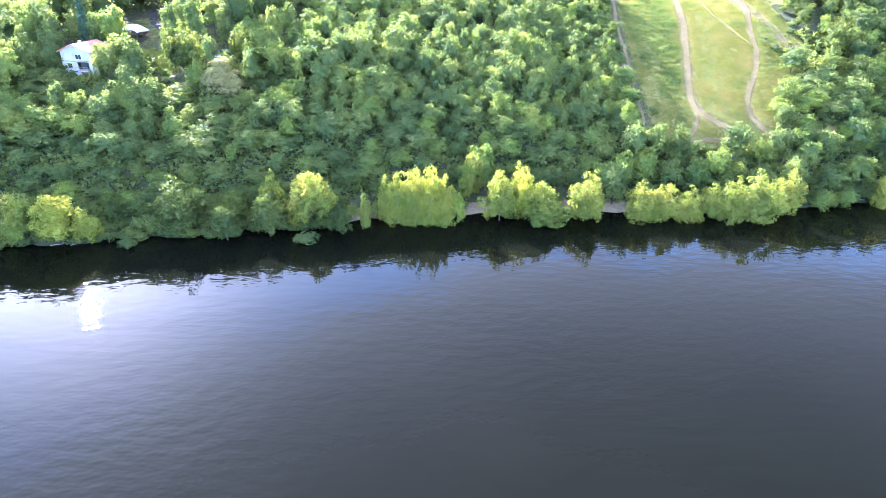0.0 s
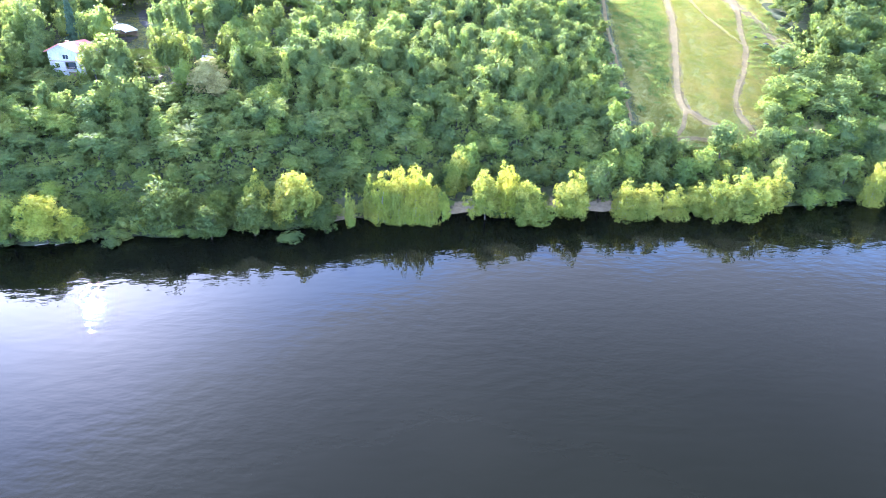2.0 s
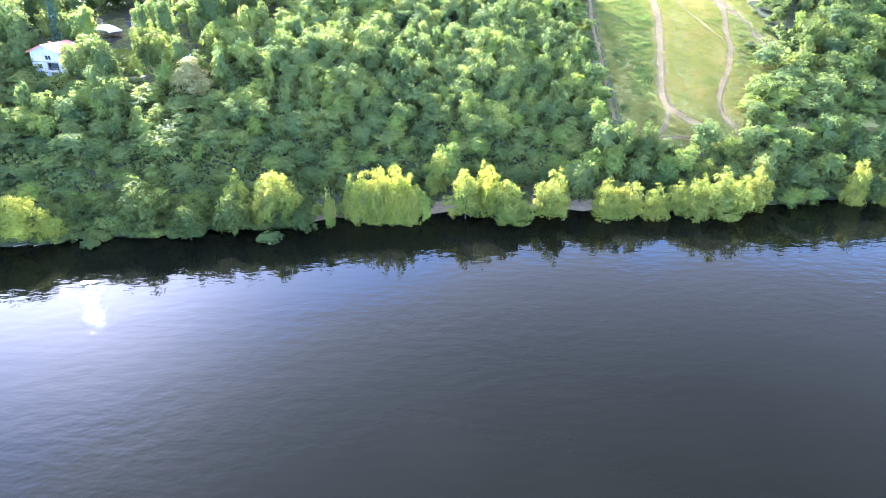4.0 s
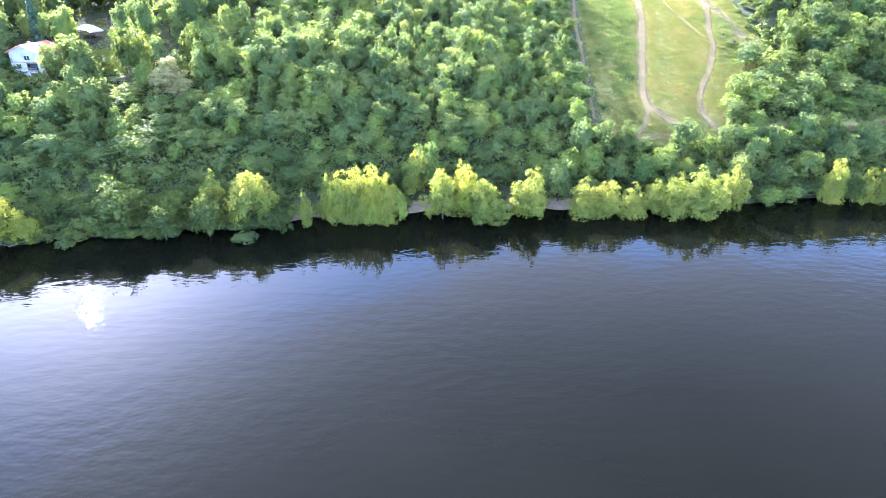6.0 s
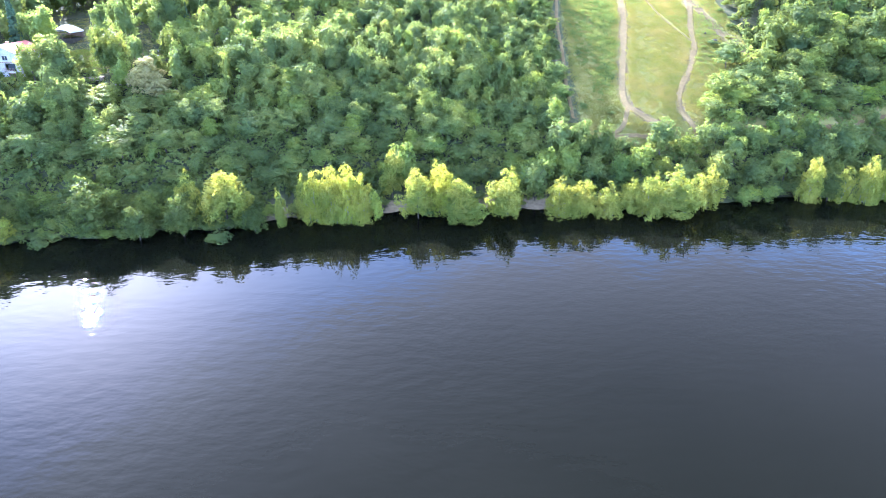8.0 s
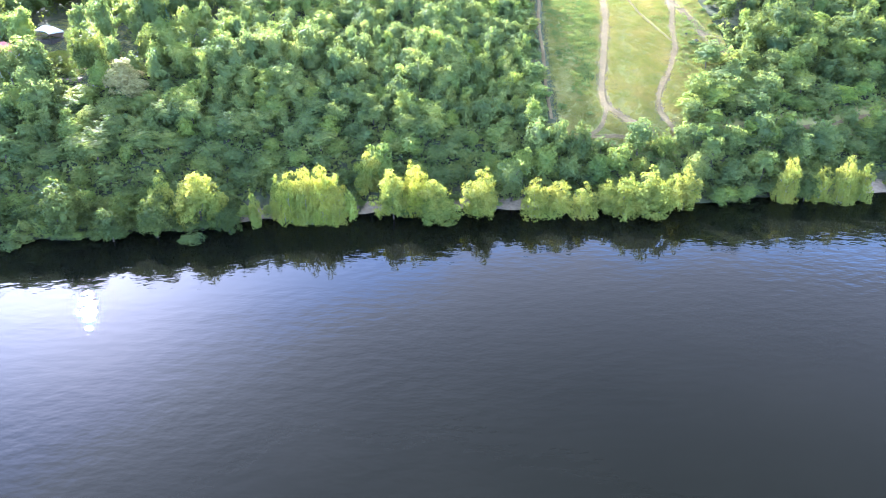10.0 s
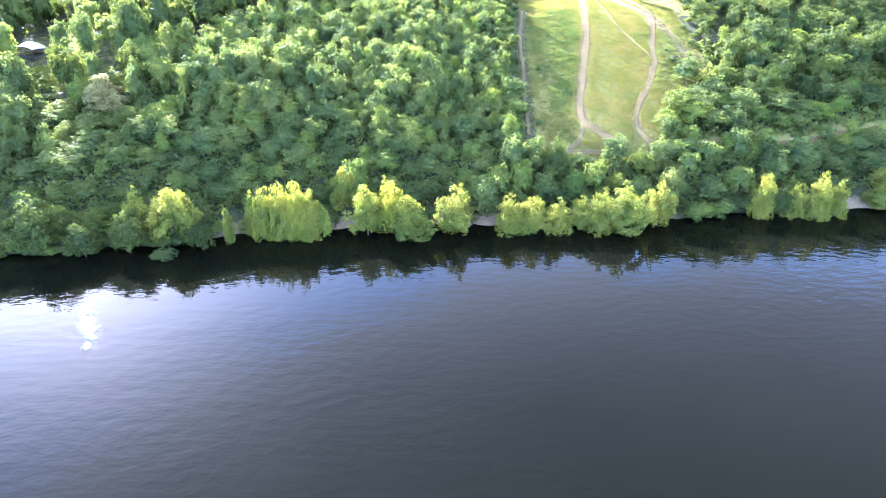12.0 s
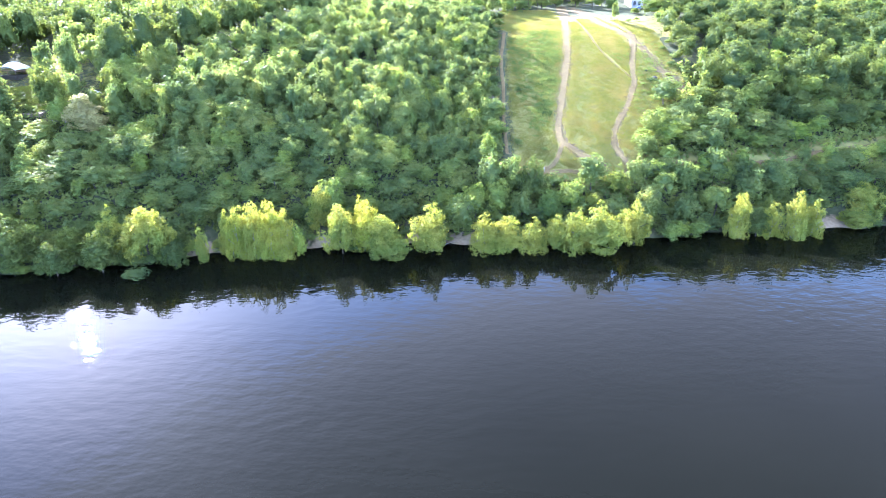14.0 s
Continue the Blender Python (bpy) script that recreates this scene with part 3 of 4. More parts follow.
BANK_EAST = [("poplar", 56, 159, 12.9, 9.3), ("willow", 62, 159, 13.2, 8.8), ("poplar", 69, 159, 11.9, 9.0), ("willow", 76, 160, 11.3, 8.2), ("poplar", 81, 159, 14.8, 9.7),
             ("willow", 87, 158, 16.2, 13.4), ("willow", 99, 163, 15.1, 9.4), ("shrub", 111, 166, 6.3, 6.3), ("shrub", 115, 168.5, 5.1, 5.0), ("shrub", 120, 168, 6.3, 6.5),
             ("poplar", 131, 168, 15.6, 6.8), ("dark_willow", 137, 168, 10.0, 7.0), ("poplar", 141, 168, 12.4, 7.0), ("poplar", 147, 167, 16.4, 7.6), ("poplar", 154, 169, 13.4, 7.4), ("willow", 170, 174, 7.4, 9.3), ("willow", 176, 180, 11.8, 11.9)]
SPOTS = []
rng = np.random.default_rng(5)
for row in (BANK_WEST, BANK_MIDDLE, BANK_EAST):
    for key, x, y, h, w in row:
        plant(key, x, y, h, w * 1.12, rng.uniform(0, 6.28), "trees along the river bank")
        SPOTS.append((x, y, w * 0.33))
# the bank goes on beyond what the list holds
for x in list(np.arange(-172, -114, 6.5)) + list(np.arange(183, 262, 7.0)):
    y = float(shore(x)) + rng.uniform(0, 4)
    plant(rng.choice(["willow", "dark_willow", "dark_willow"]), x, y, rng.uniform(9, 15), rng.uniform(8, 11), rng.uniform(0, 6.28), "trees along the river bank")
    SPOTS.append((x, y, 3))
# thick dark growth that fills the foot of the bank
for x in np.arange(-150, 200, 2.6):
    open_sand = any(abs(x - a) < b for a, b in ((-24, 3.5), (10, 4), (35, 2.5), (50, 5), (166, 6)))
    y = float(shore(x)) + rng.uniform(6, 11) + (3 if open_sand else 0)
    plant("dark_shrub", x, y, rng.uniform(3.5, 7), rng.uniform(4.5, 7), rng.uniform(0, 6.28), "scrub at the foot of the bank")
    if not open_sand and (x < -28 or rng.uniform() < 0.5):
        plant("dark_shrub", x, float(shore(x)) + rng.uniform(-1.8, 1.2), rng.uniform(2.2, 3.8), rng.uniform(4, 5.5), rng.uniform(0, 6.28), "scrub at the foot of the bank")
        plant("dark_shrub", x + 1.2, float(shore(x)) + rng.uniform(0.5, 4.5), rng.uniform(3, 5.5), rng.uniform(4.5, 6.5), rng.uniform(0, 6.28), "scrub at the foot of the bank")
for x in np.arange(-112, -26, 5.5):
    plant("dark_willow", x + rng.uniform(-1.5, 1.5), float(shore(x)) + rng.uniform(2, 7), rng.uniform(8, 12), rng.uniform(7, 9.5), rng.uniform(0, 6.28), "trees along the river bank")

# trees and shrubs round the glade's foot and its open side
# those nearest the glade's top left are added, to put shade on the plateau
TOP_TREES = [("broad", 60, 301, 12, 9), ("broad", 57, 311, 13, 10), ("tall", 64.5, 317, 13, 9), ("broad", 68.6, 307.7, 9.8, 7), ("broad", 76.0, 311.8, 11.2, 7.5), ("broad", 83.3, 315.4, 11.2, 8), ("broad", 91.4, 322.4, 11.9, 8), ("broad", 79.7, 335.3, 13, 11), ("broad", 105.1, 352.1, 13, 11), ("broad", 117.3, 348.1, 13, 11), ("broad", 127.7, 340.4, 12, 10), ("broad", 93.6, 352.9, 13, 11), ("broad", 71.3, 332.4, 12, 10), ("broad", 134.4, 342.3, 12, 10), ("broad", 72.8, 323.2, 12.6, 8), ("broad", 80.3, 324.6, 14, 9), ("tall", 87.7, 327.0, 11, 8), ("broad", 95.2, 331.0, 12, 10), ("broad", 103.4, 336.5, 12, 10), ("broad", 88.0, 340.2, 12, 10), ("broad", 99.4, 344.7, 12, 11), ("broad", 113.8, 338.4, 11, 9), ("broad", 120.4, 328.9, 9, 8), ("tall", 122.3, 292.7, 8, 4.5), ("broad", 128.7, 324.6, 8, 7), ("shrub", 135.8, 309.2, 3, 5), ("shrub", 128.1, 290.7, 1.6, 3), ("shrub", 132.2, 292.5, 1.8, 3)]
for key, x, y, h, w in TOP_TREES:
    plant(key, x, y, h, w, rng.uniform(0, 6.28), "trees above the glade")
    SPOTS.append((x, y, w * 0.4))
GLADE_SIDE = [("light", 48, 172, 8.5, 8), ("light", 54, 174, 9.5, 8.5), ("light", 61, 175, 10, 8.5), ("broad", 68, 173.5, 9.5, 8), ("light", 76, 173, 9.5, 8.5), ("light", 83, 175.5, 8, 8), ("broad", 96, 174, 8, 8), ("tall", 66, 181, 11, 8), ("dark_willow", 72, 179, 12, 9), ("broad", 59, 180, 12, 9), ("dark_shrub", 78.6, 181.6, 5, 6), ("broad", 90.5, 182.5, 9.5, 9.5), ("dark_willow", 98.5, 181.7, 9, 7),
              ("broad", 104.3, 184.5, 7, 6), ("broad", 115.4, 204.3, 9, 9), ("shrub", 110.3, 199.0, 6, 8), ("shrub", 118.7, 211.0, 5, 7), ("broad", 123.4, 220.7, 11, 10), ("shrub", 116.4, 192.6, 6, 7),
              ("broad", 125.2, 204.3, 9, 9), ("broad", 113, 181, 8, 7), ("broad", 120.2, 184.5, 9, 8), ("broad", 130.1, 187.4, 10, 9), ("shrub", 139.5, 189.6, 7, 7), ("broad", 149.2, 184.7, 11, 10),
              ("shrub", 84, 178, 6, 8), ("broad", 131.2, 196.7, 10, 10), ("broad", 136.0, 203.2, 11, 10), ("broad", 129.5, 210.9, 10, 9), ("broad", 108, 177, 8, 8), ("tall", 104, 172, 9, 7), ("broad", 118, 175, 8, 8), ("broad", 128, 178, 9, 9), ("broad", 140, 181, 10, 9)]
for key, x, y, h, w in GLADE_SIDE:
    tall_foot = 1.3 if y < 190 else 1.0
    plant(key, x, y, h * tall_foot, w * 1.1, rng.uniform(0, 6.28), "trees round the glade")
    SPOTS.append((x, y, w * 0.36))
# bushes that close the edge of the ledge path
for x in np.arange(108, 214, 3.4):
    y = float(np.interp(x, [p[0] for p in LEDGE_TRACK], [p[1] for p in LEDGE_TRACK])) - rng.uniform(3.0, 6.0)
    if rng.uniform() < 0.8:
        # about half take the lighter leaf, sunlight put into their colour
        plant(rng.choice(["broad", "broad", "light", "light"]), x + rng.uniform(-1, 1), y, rng.uniform(5, 8.5), rng.uniform(5, 7.5), rng.uniform(0, 6.28), "trees round the glade", "leafy young tree beside the ledge path")
# trees of the yard and garden
YARD_TREES = [("dry", -69.6, 196.5, 13.5, 14.5), ("broad", -98.5, 198.5, 14, 10), ("tall", -106, 197.5, 14.5, 10), ("broad", -102.5, 203, 15.5, 11), ("broad", -91, 196, 5.5, 6), ("dark_willow", -84.0, 207, 18.5, 12.5), ("dark_willow", -89.6, 209.5, 17, 7.5), ("dark_willow", -68, 214, 15, 11), ("broad", -97, 241, 14, 10), ("broad", -84, 236, 15, 12), ("tall", -93, 220, 17, 9), ("tall", -86, 223, 18, 9), ("tall", -77, 228, 15, 9), ("broad", -99, 252, 16, 12),
              ("spruce", -124, 222, 18, 9), ("tall", -131, 214, 16, 11), ("tall", -118, 219, 13, 7), ("broad", -133, 201, 14, 10), ("spruce", -70, 236, 14, 7), ("broad", -72, 207, 10, 8), ("tall", -60, 228, 15, 8)]
for key, x, y, h, w in YARD_TREES:
    plant(key, x, y, h, w, rng.uniform(0, 6.28), "trees of the garden")
    SPOTS.append((x, y, w * 0.4))

# young growth that closes the wood along the glade
for y in np.arange(192, 279, 2.6):
    x = 59.8 + (y > 254) * (y - 254) * 0.21 + rng.uniform(-1.2, 1.2)
    tall = rng.uniform(5.5, 7.0) + 3.5 * (rng.uniform() < 0.45)
    plant("light" if rng.uniform() < 0.55 else "broad", x, y, tall, rng.uniform(4.2, 5.6), rng.uniform(0, 6.28), "young trees at the edge of the glade", "young broadleaf tree at the edge of the glade")

# clipped garden shrubs, and bushes that stand alone in the grass
for x, y, h in ((-101, 216, 2.2), (-99, 213.5, 1.8), (-97, 210.5, 2.4), (-94, 214, 1.6), (-92, 207, 2.0), (-104, 212, 2.6), (-89, 208, 1.7)):
    plant("shrub", x, y, h, h * 1.3, rng.uniform(0, 6.28), "clipped garden shrubs", "round clipped green garden shrub on the lawn")
for x, y, h, w in ((133.5, 246.0, 2.4, 4.2), (136.8, 251.5, 3.2, 4.6), (134.0, 258.5, 2.0, 3.4), (138.0, 264.0, 3.4, 4.8), (130.5, 239.0, 1.6, 3.2), (122.9, 234.5, 2.2, 4.5), (127.3, 233.2, 1.8, 5.0), (72.0, 228.2, 2.4, 3.0), (77.9, 195.9, 1.6, 3.0), (119.3, 232.7, 1.2, 2.6), (111.4, 204.2, 2.5, 3.5), (69.2, 199.1, 2.5, 3.5)):
    plant("dark_shrub", x, y, h, w, rng.uniform(0, 6.28), "bushes in the glade", "low leafy bush standing in the meadow grass")

# the wood on the hillside
HOUSES = [(-86.5, 200.5, 6), (-94, 202, 5), (147.6, 339.8, 11), (143.2, 324.6, 8), (150.0, 324.1, 6), (60.6, 324.1, 7), (59.8, 329.5, 8), (58.9, 341.9, 8), (62.0, 350.6, 8), (-117, 208, 10), (-117, 198, 4), (-109, 230, 8), (62.8, 351.9, 12), (64.0, 369.3, 12), (-98, 232, 4), (-110, 248, 5), (-120, 268, 5), (-125, 295, 6), (-78, 221, 5), (145.4, 343.3, 10), (-88, 211, 7), (151.5, 360.7, 16), (-84, 203, 4)]
single, rest, lofty = [], [], []


def stand():
    """Places for the trees of the wood: close in the young growth, wider under old crowns."""
    for x0, x1, y0, y1, step in ((-216, 4, 150, 290, 6.6), (4, 70, 150, 300, 5.6), (70, 300, 150, 310, 7.0), (-216, -12, 228, 330, 9.8), (4, 70, 300, 480, 9.0), (-216, 4, 330, 480, 13.0), (-12, 4, 290, 330, 8.0), (70, 300, 310, 480, 10.5)):
        for i, b in enumerate(np.arange(y0, y1, step * 0.88)):
            for a in np.arange(x0 + (i % 2) * step / 2, x1, step):
                yield a + rng.uniform(-0.3, 0.3) * step, b + rng.uniform(-0.28, 0.28) * step, step


for x, y, step in stand():
    s = y - float(shore(x))
    k, h = rng.uniform(0, 1), rng.uniform(0.78, 1.22) * (9.5 + 0.35 * (step - 5))
    border = 230 + 0.95 * max(0.0, x + 74)            # the shaded lane between the young wood and the tall trees
    old = step == 9.8 or (step == 13.0 and x < -12)
    if x < -12 and (old and y < border + 3 or not old and y > border - 4):
        continue
    if s < 8 or (x < -150 and s < 60) or (abs(x) > 200 and s > 240):
        continue
    if x > 100 and y > 200 and away(x, y, GLADE) < (0.75 if 215 < y < 240 else 0.42) * step:
        continue
    if inside(x, y, GLADE) or inside(x, y, YARD) or (-112 < x < -90 and 203 < y < 228):
        continue
    if away(x, y, LEDGE_TRACK) < 3.6 or (x > 104 and 190 < y < 228 and x < 135 and k < 0.15):
        continue
    if any(math.hypot(x - a, y - b) < r for a, b, r in HOUSES):
        continue
    if any(math.hypot(x - a, y - b) < r + 1.2 for a, b, r in SPOTS):
        continue
    if old:
        h = rng.uniform(15, 22)
    elif s < 62:
        h = (5.6 + 0.15 * (s - 12)) * rng.uniform(0.84, 1.16)   # low at the foot, taller towards the brow
    if not old:
        h += 4.5 * float(smooth(-x, 45, 78)) * float(smooth(s, 26, 48))
    if 10 < x < 70 and 188 < y < 300:
        gully = 3.0 * float(smooth(x, 28, 44) * (1 - smooth(x, 57, 64.5)))
        h = min(h, max(3.0, 0.8 + gully + 0.24 * (75 - x)) + rng.uniform(0, 1.4) + (2.0 if rng.uniform() < 0.08 else 0.0))
    ledge = float(np.interp(x, [p[0] for p in LEDGE_TRACK], [p[1] for p in LEDGE_TRACK]))
    if x > 112 and 0 < y - ledge < 22:                    # young trees above the ledge path
        h = min(h, rng.uniform(4.5, 6.0) + 0.18 * (y - ledge))
    if -132 < x < -98 and 183 < y < 203:
        h = min(h, rng.uniform(5, 7))
    if -76 < x < -56 and 183 < y < 197:
        h = min(h, rng.uniform(6, 8))
    if 176 < y < 202 and -3 - 0.446 * y < x < 48 - 0.655 * y:
        h = min(h, rng.uniform(4.5, 6.0) + (3.0 if y < 184 else 0.0))
    key = "tall" if rng.uniform() < 0.22 else "broad"
    big = rng.uniform(0.75, 1.3)
    w, h = (step * 1.38 * big, h * (0.4 + 0.6 * big)) if key == "broad" else (step * rng.uniform(0.85, 1.15), h)
    if old:
        lofty.append((key, x, y, h, step * rng.uniform(1.05, 1.45), rng.uniform(0, 6.28)))
        continue
    (single if s < 46 and len(single) < 330 or 50 < x < 64 and 190 < y < 280 else rest).append((key, x, y, h, max(w, 4.2), rng.uniform(0, 6.28)))
for key, x, y, h, w, spin in single:
    if int(x * 13 + y * 7) % (3 if x > 48 and y > 195 else 11) == 0:
        key = "light"
    plant(key, x, y, h, w, spin, "wood on the hillside")


def wood(name, trees, label, seed, count, leaf=LEAF_FOREST):
    """A whole wood in one object: crowns of leaf sprays over the slope."""
    rng = np.random.default_rng(seed)
    shapes = {}
    for key in ("broad", "tall"):
        for i in range(6):
            lobes = lobes_of(key, rng)
            p, d = leaf_points(key, rng, count, lobes)
            seen = (p[:, 2] > 3.2) | (rng.uniform(0, 1, count) < 0.3)
            for far in (False, True):
                pick = np.flatnonzero(seen)[::4 if far else 1]
                v, f = leaf_cards(p[pick], d[pick], 0.38 if far else 0.235, rng)
                iv, jf = inner_mass(lobes, 2 if far else 3)
                shapes[key, i, far] = np.concatenate([v, iv]), np.concatenate([f, jf + len(v)])
    vs, fs, tints, at = [], [], [], 0
    for key, x, y, h, w, spin in trees:
        v, f = shapes[key, int(rng.integers(6)), y > 300]
        c, s = math.cos(spin), math.sin(spin)
        q = np.stack([(v[:, 0] * c - v[:, 1] * s) * w / 7 + x, (v[:, 0] * s + v[:, 1] * c) * w / 7 + y, v[:, 2] * h / 10 + height(x, y)], -1)
        vs.append(q.astype(np.float32))
        fs.append(f + at)
        at += len(q)
        tints.append(np.full(len(q), rng.uniform(), np.float32))
    ob = mesh_object(name, np.concatenate(vs), np.concatenate(fs), leaf)
    ob.data.attributes.new("tint", "FLOAT", "POINT").data.foreach_set("value", np.concatenate(tints))
    return tagged(ob, label, "wood", kind="stuff")


pale = [r for r in rest if int(r[1] * 13 + r[2] * 7) % 12 == 0]
green = [r for r in rest if int(r[1] * 13 + r[2] * 7) % 12]
wood("hillside_wood", [r for r in green if r[1] < 64], "dense broadleaf wood covering the steep hillside", 21, 1050)
wood("hillside_wood", [r for r in green if r[1] >= 64], "dense dark green broadleaf wood beyond the glade", 22, 1000, LEAF_OAK)
wood("hillside_wood", [r for r in pale if r[1] < 64], "scattered yellow-green trees among the darker wood", 23, 1000, LEAF_LIME)
wood("hillside_wood", [r for r in pale if r[1] >= 64], "scattered mid-green trees among the dark wood beyond the glade", 25, 1000, LEAF_LIME)

wood("tall_trees", lofty, "tall dark broadleaf trees standing behind the yard and lane", 24, 1050, LEAF_OAK)

# grass of the glade
def grass(name, outline, n, tall, label, seed, skip=(), material=None):
    rng = np.random.default_rng(seed)
    o = np.array(outline)
    x, y = rng.uniform(o[:, 0].min(), o[:, 0].max(), n * 3), rng.uniform(o[:, 1].min(), o[:, 1].max(), n * 3)
    keep = inside(x + 1.6 * np.sin(y * 0.9) + rng.normal(0, 1.0, len(x)), y + 1.6 * np.sin(x * 0.8) + rng.normal(0, 1.0, len(x)), outline)
    for p, r in skip:
        keep &= away(x, y, p) > r * rng.uniform(0.35, 1.6, len(x))
    x, y = x[keep][:n], y[keep][:n]
    base = np.stack([x, y, height(x, y) - 0.05], -1)
    vs = []
    for i in range(2):
        a = rng.uniform(0, 2 * math.pi, len(x))
        side = np.stack([np.cos(a), np.sin(a), 0 * a], -1) * rng.uniform(0.11, 0.2, (len(x), 1))
        clump = 0.85 + 0.3 * np.sin(x * 0.9 + np.sin(y * 0.7) * 2) * np.sin(y * 0.8 + x * 0.31) + 0.25 * np.sin(x * 0.23 + y * 0.11) * np.sin(y * 0.19 - x * 0.07 + 1)
        tip = np.stack([rng.normal(0, 0.14, len(x)), rng.normal(0, 0.14, len(x)), tall * clump * rng.uniform(0.78, 1.08, len(x))], -1)
        off = np.stack([rng.normal(0, 0.12, len(x)), rng.normal(0, 0.12, len(x)), 0 * a], -1)
        vs.append(np.stack([base + off - side, base + off + side, base + off + tip], 1))
    v = np.concatenate(vs).reshape(-1, 3)
    ob = mesh_object(name, v, np.arange(len(v)).reshape(-1, 3), material or GRASS)
    return tagged(ob, label, "grass", kind="stuff")


# grass worn off by tracks; the wide gully gap also imitates shade
WORN_AND_SHADE = [(MAIN_TRACK, 1.9), (SPUR_TRACK, 1.0), (RIGHT_TRACK, 1.2), (CROSS_TRACK, 0.45), (GULLY_TRACK, 2.4), (SANDY, 3.2), (LEDGE_TRACK, 0.8)]
MEADOW = [(63.5, 187.7), (62.7, 217.4), (64.7, 254.9), (69.7, 278.9), (73.9, 322.2), (97.9, 326.8), (98.9, 287.6), (114.5, 301.4), (135.1, 280.6), (135.7, 251.0), (135.1, 231.2), (119.8, 212.2), (108.3, 194.9), (107.0, 186.6), (83.2, 183.6), (69.6, 184.4)]
grass("meadow_grass", MEADOW, 160000, 0.3, "sunlit yellow-green meadow grass on the slope", 31, WORN_AND_SHADE)
grass("garden_lawn", LAWN, 16000, 0.22, "bright sunlit garden lawn before the pavilion", 37, (), WEED)
grass("yard_grass", YARD, 9000, 0.25, "mown garden grass between trees", 32)
WEEDS = [(76.2, 208.7), (82.5, 216.1), (86.2, 232.9), (92.5, 261.8), (90.2, 275.5), (84.0, 254.4), (78.7, 246.2), (80.0, 228.1)]
grass("tall_weeds", WEEDS, 5000, 0.5, "taller rank green weeds beside the dirt track", 33, WORN_AND_SHADE[:1], WEED)

for off in (0.0, 2.2):
    line = [(80.3 - off, 211.2), (81.8 - off, 223.4), (84.9 - off, 237.5), (88.6 - off, 254.5)]
    strip = [(x - 0.25, y) for x, y in line] + [(x + 0.25, y) for x, y in line[::-1]]
    grass("weed_row", strip, 1300, 0.8, "row of tall dark weeds along an old wheel rut", 36, (), RANK)


def tussocks(name, outline, n, label, seed, material):
    """Rank clumps that stand above the meadow and shade each other."""
    rng = np.random.default_rng(seed)
    o = np.array(outline)
    x, y = rng.uniform(o[:, 0].min(), o[:, 0].max(), n * 3), rng.uniform(o[:, 1].min(), o[:, 1].max(), n * 3)
    keep = inside(x, y, outline) & (away(x, y, MAIN_TRACK) > 2.2) & (away(x, y, RIGHT_TRACK) > 1.6)
    x, y = x[keep][:n], y[keep][:n]
    each = 44
    size = np.repeat(rng.uniform(0.35, 1.0, len(x)) ** 1.5, each)
    cx, cy = np.repeat(x, each), np.repeat(y, each)
    px, py = cx + rng.normal(0, 0.55, len(cx)) * size * 1.5, cy + rng.normal(0, 0.4, len(cx)) * size
    p = np.stack([px, py, height(px, py) + rng.uniform(0.1, 0.9, len(cx)) * size], -1)
    d = np.tile([0.0, -0.5, 0.8], (len(cx), 1))
    v, f = leaf_cards(p, d, 0.2, rng, 0.8)
    return tagged(mesh_object(name, v, f, material), label, "weeds", kind="stuff")


tussocks("weed_tussocks", [(71.2, 269.1), (90.5, 278.8), (91.1, 254.3), (85.0, 228.1), (81.1, 208.7), (75.1, 202.1), (72.1, 230.5)], 420, "rough green weed tussocks beside the dirt track", 51, WEED)
tussocks("weed_tussocks", [(109.4, 254.4), (134.0, 269.5), (135.0, 242.2), (129.7, 225.4), (114.6, 208.7), (111.5, 220.7), (118.9, 242.3)], 170, "scattered weed tussocks among dry grass and sand", 52, WEED)


def undergrowth(n, seed):
    """Low leafy growth over the floor of the wood."""
    rng = np.random.default_rng(seed)
    x, s0 = rng.uniform(-160, 215, n), rng.uniform(3.5, 75, n)
    y = shore(x) + s0
    keep = ~inside(x, y, GLADE) & ~inside(x, y, YARD) & (away(x, y, LEDGE_TRACK) > 1.5)
    for a, b in ((-24, 3.5), (10, 4), (35, 2.5), (50, 5), (166, 6)):
        keep &= ~((np.abs(x - a) < b) & (y - shore(x) < 8))
    x, y = x[keep], y[keep]
    rise = (0.5 + 0.5 * np.sin(x * 0.8 + np.sin(y * 0.6) * 2) * np.sin(y * 0.7 + x * 0.2)) * 3.3 + 0.4
    p = np.stack([x, y, height(x, y) + rise * rng.uniform(0.2, 1.0, len(x))], -1)
    d = np.tile([0.0, -0.3, 1.0], (len(x), 1))
    v, f = leaf_cards(p, d, 0.68, rng)
    return tagged(mesh_object("undergrowth", v, f, LEAF_FOREST), "low green undergrowth on the floor of the wood", "undergrowth", kind="stuff")


undergrowth(115000, 35)
for made in TEMPLATES.values():
    for src in made:
        for o in (*src.children_recursive, src):
            bpy.data.objects.remove(o)

# ---- houses, yard and small things ----
def box(bm, x0, y0, z0, x1, y1, z1, bevel=0.0):
    m = Matrix.Translation(((x0 + x1) / 2, (y0 + y1) / 2, (z0 + z1) / 2)) @ Matrix.Diagonal((x1 - x0, y1 - y0, z1 - z0, 1))
    made = bmesh.ops.create_cube(bm, size=1, matrix=m)
    if bevel:
        edges = {e for v in made["verts"] for e in v.link_edges}
        bmesh.ops.bevel(bm, geom=list(edges), offset=bevel, segments=1, affect="EDGES")
    return bm


def boxed(name, dims, material, parent, label="", bevel=0.0):
    return part(name, box(bmesh.new(), *dims, bevel), material, parent, label)


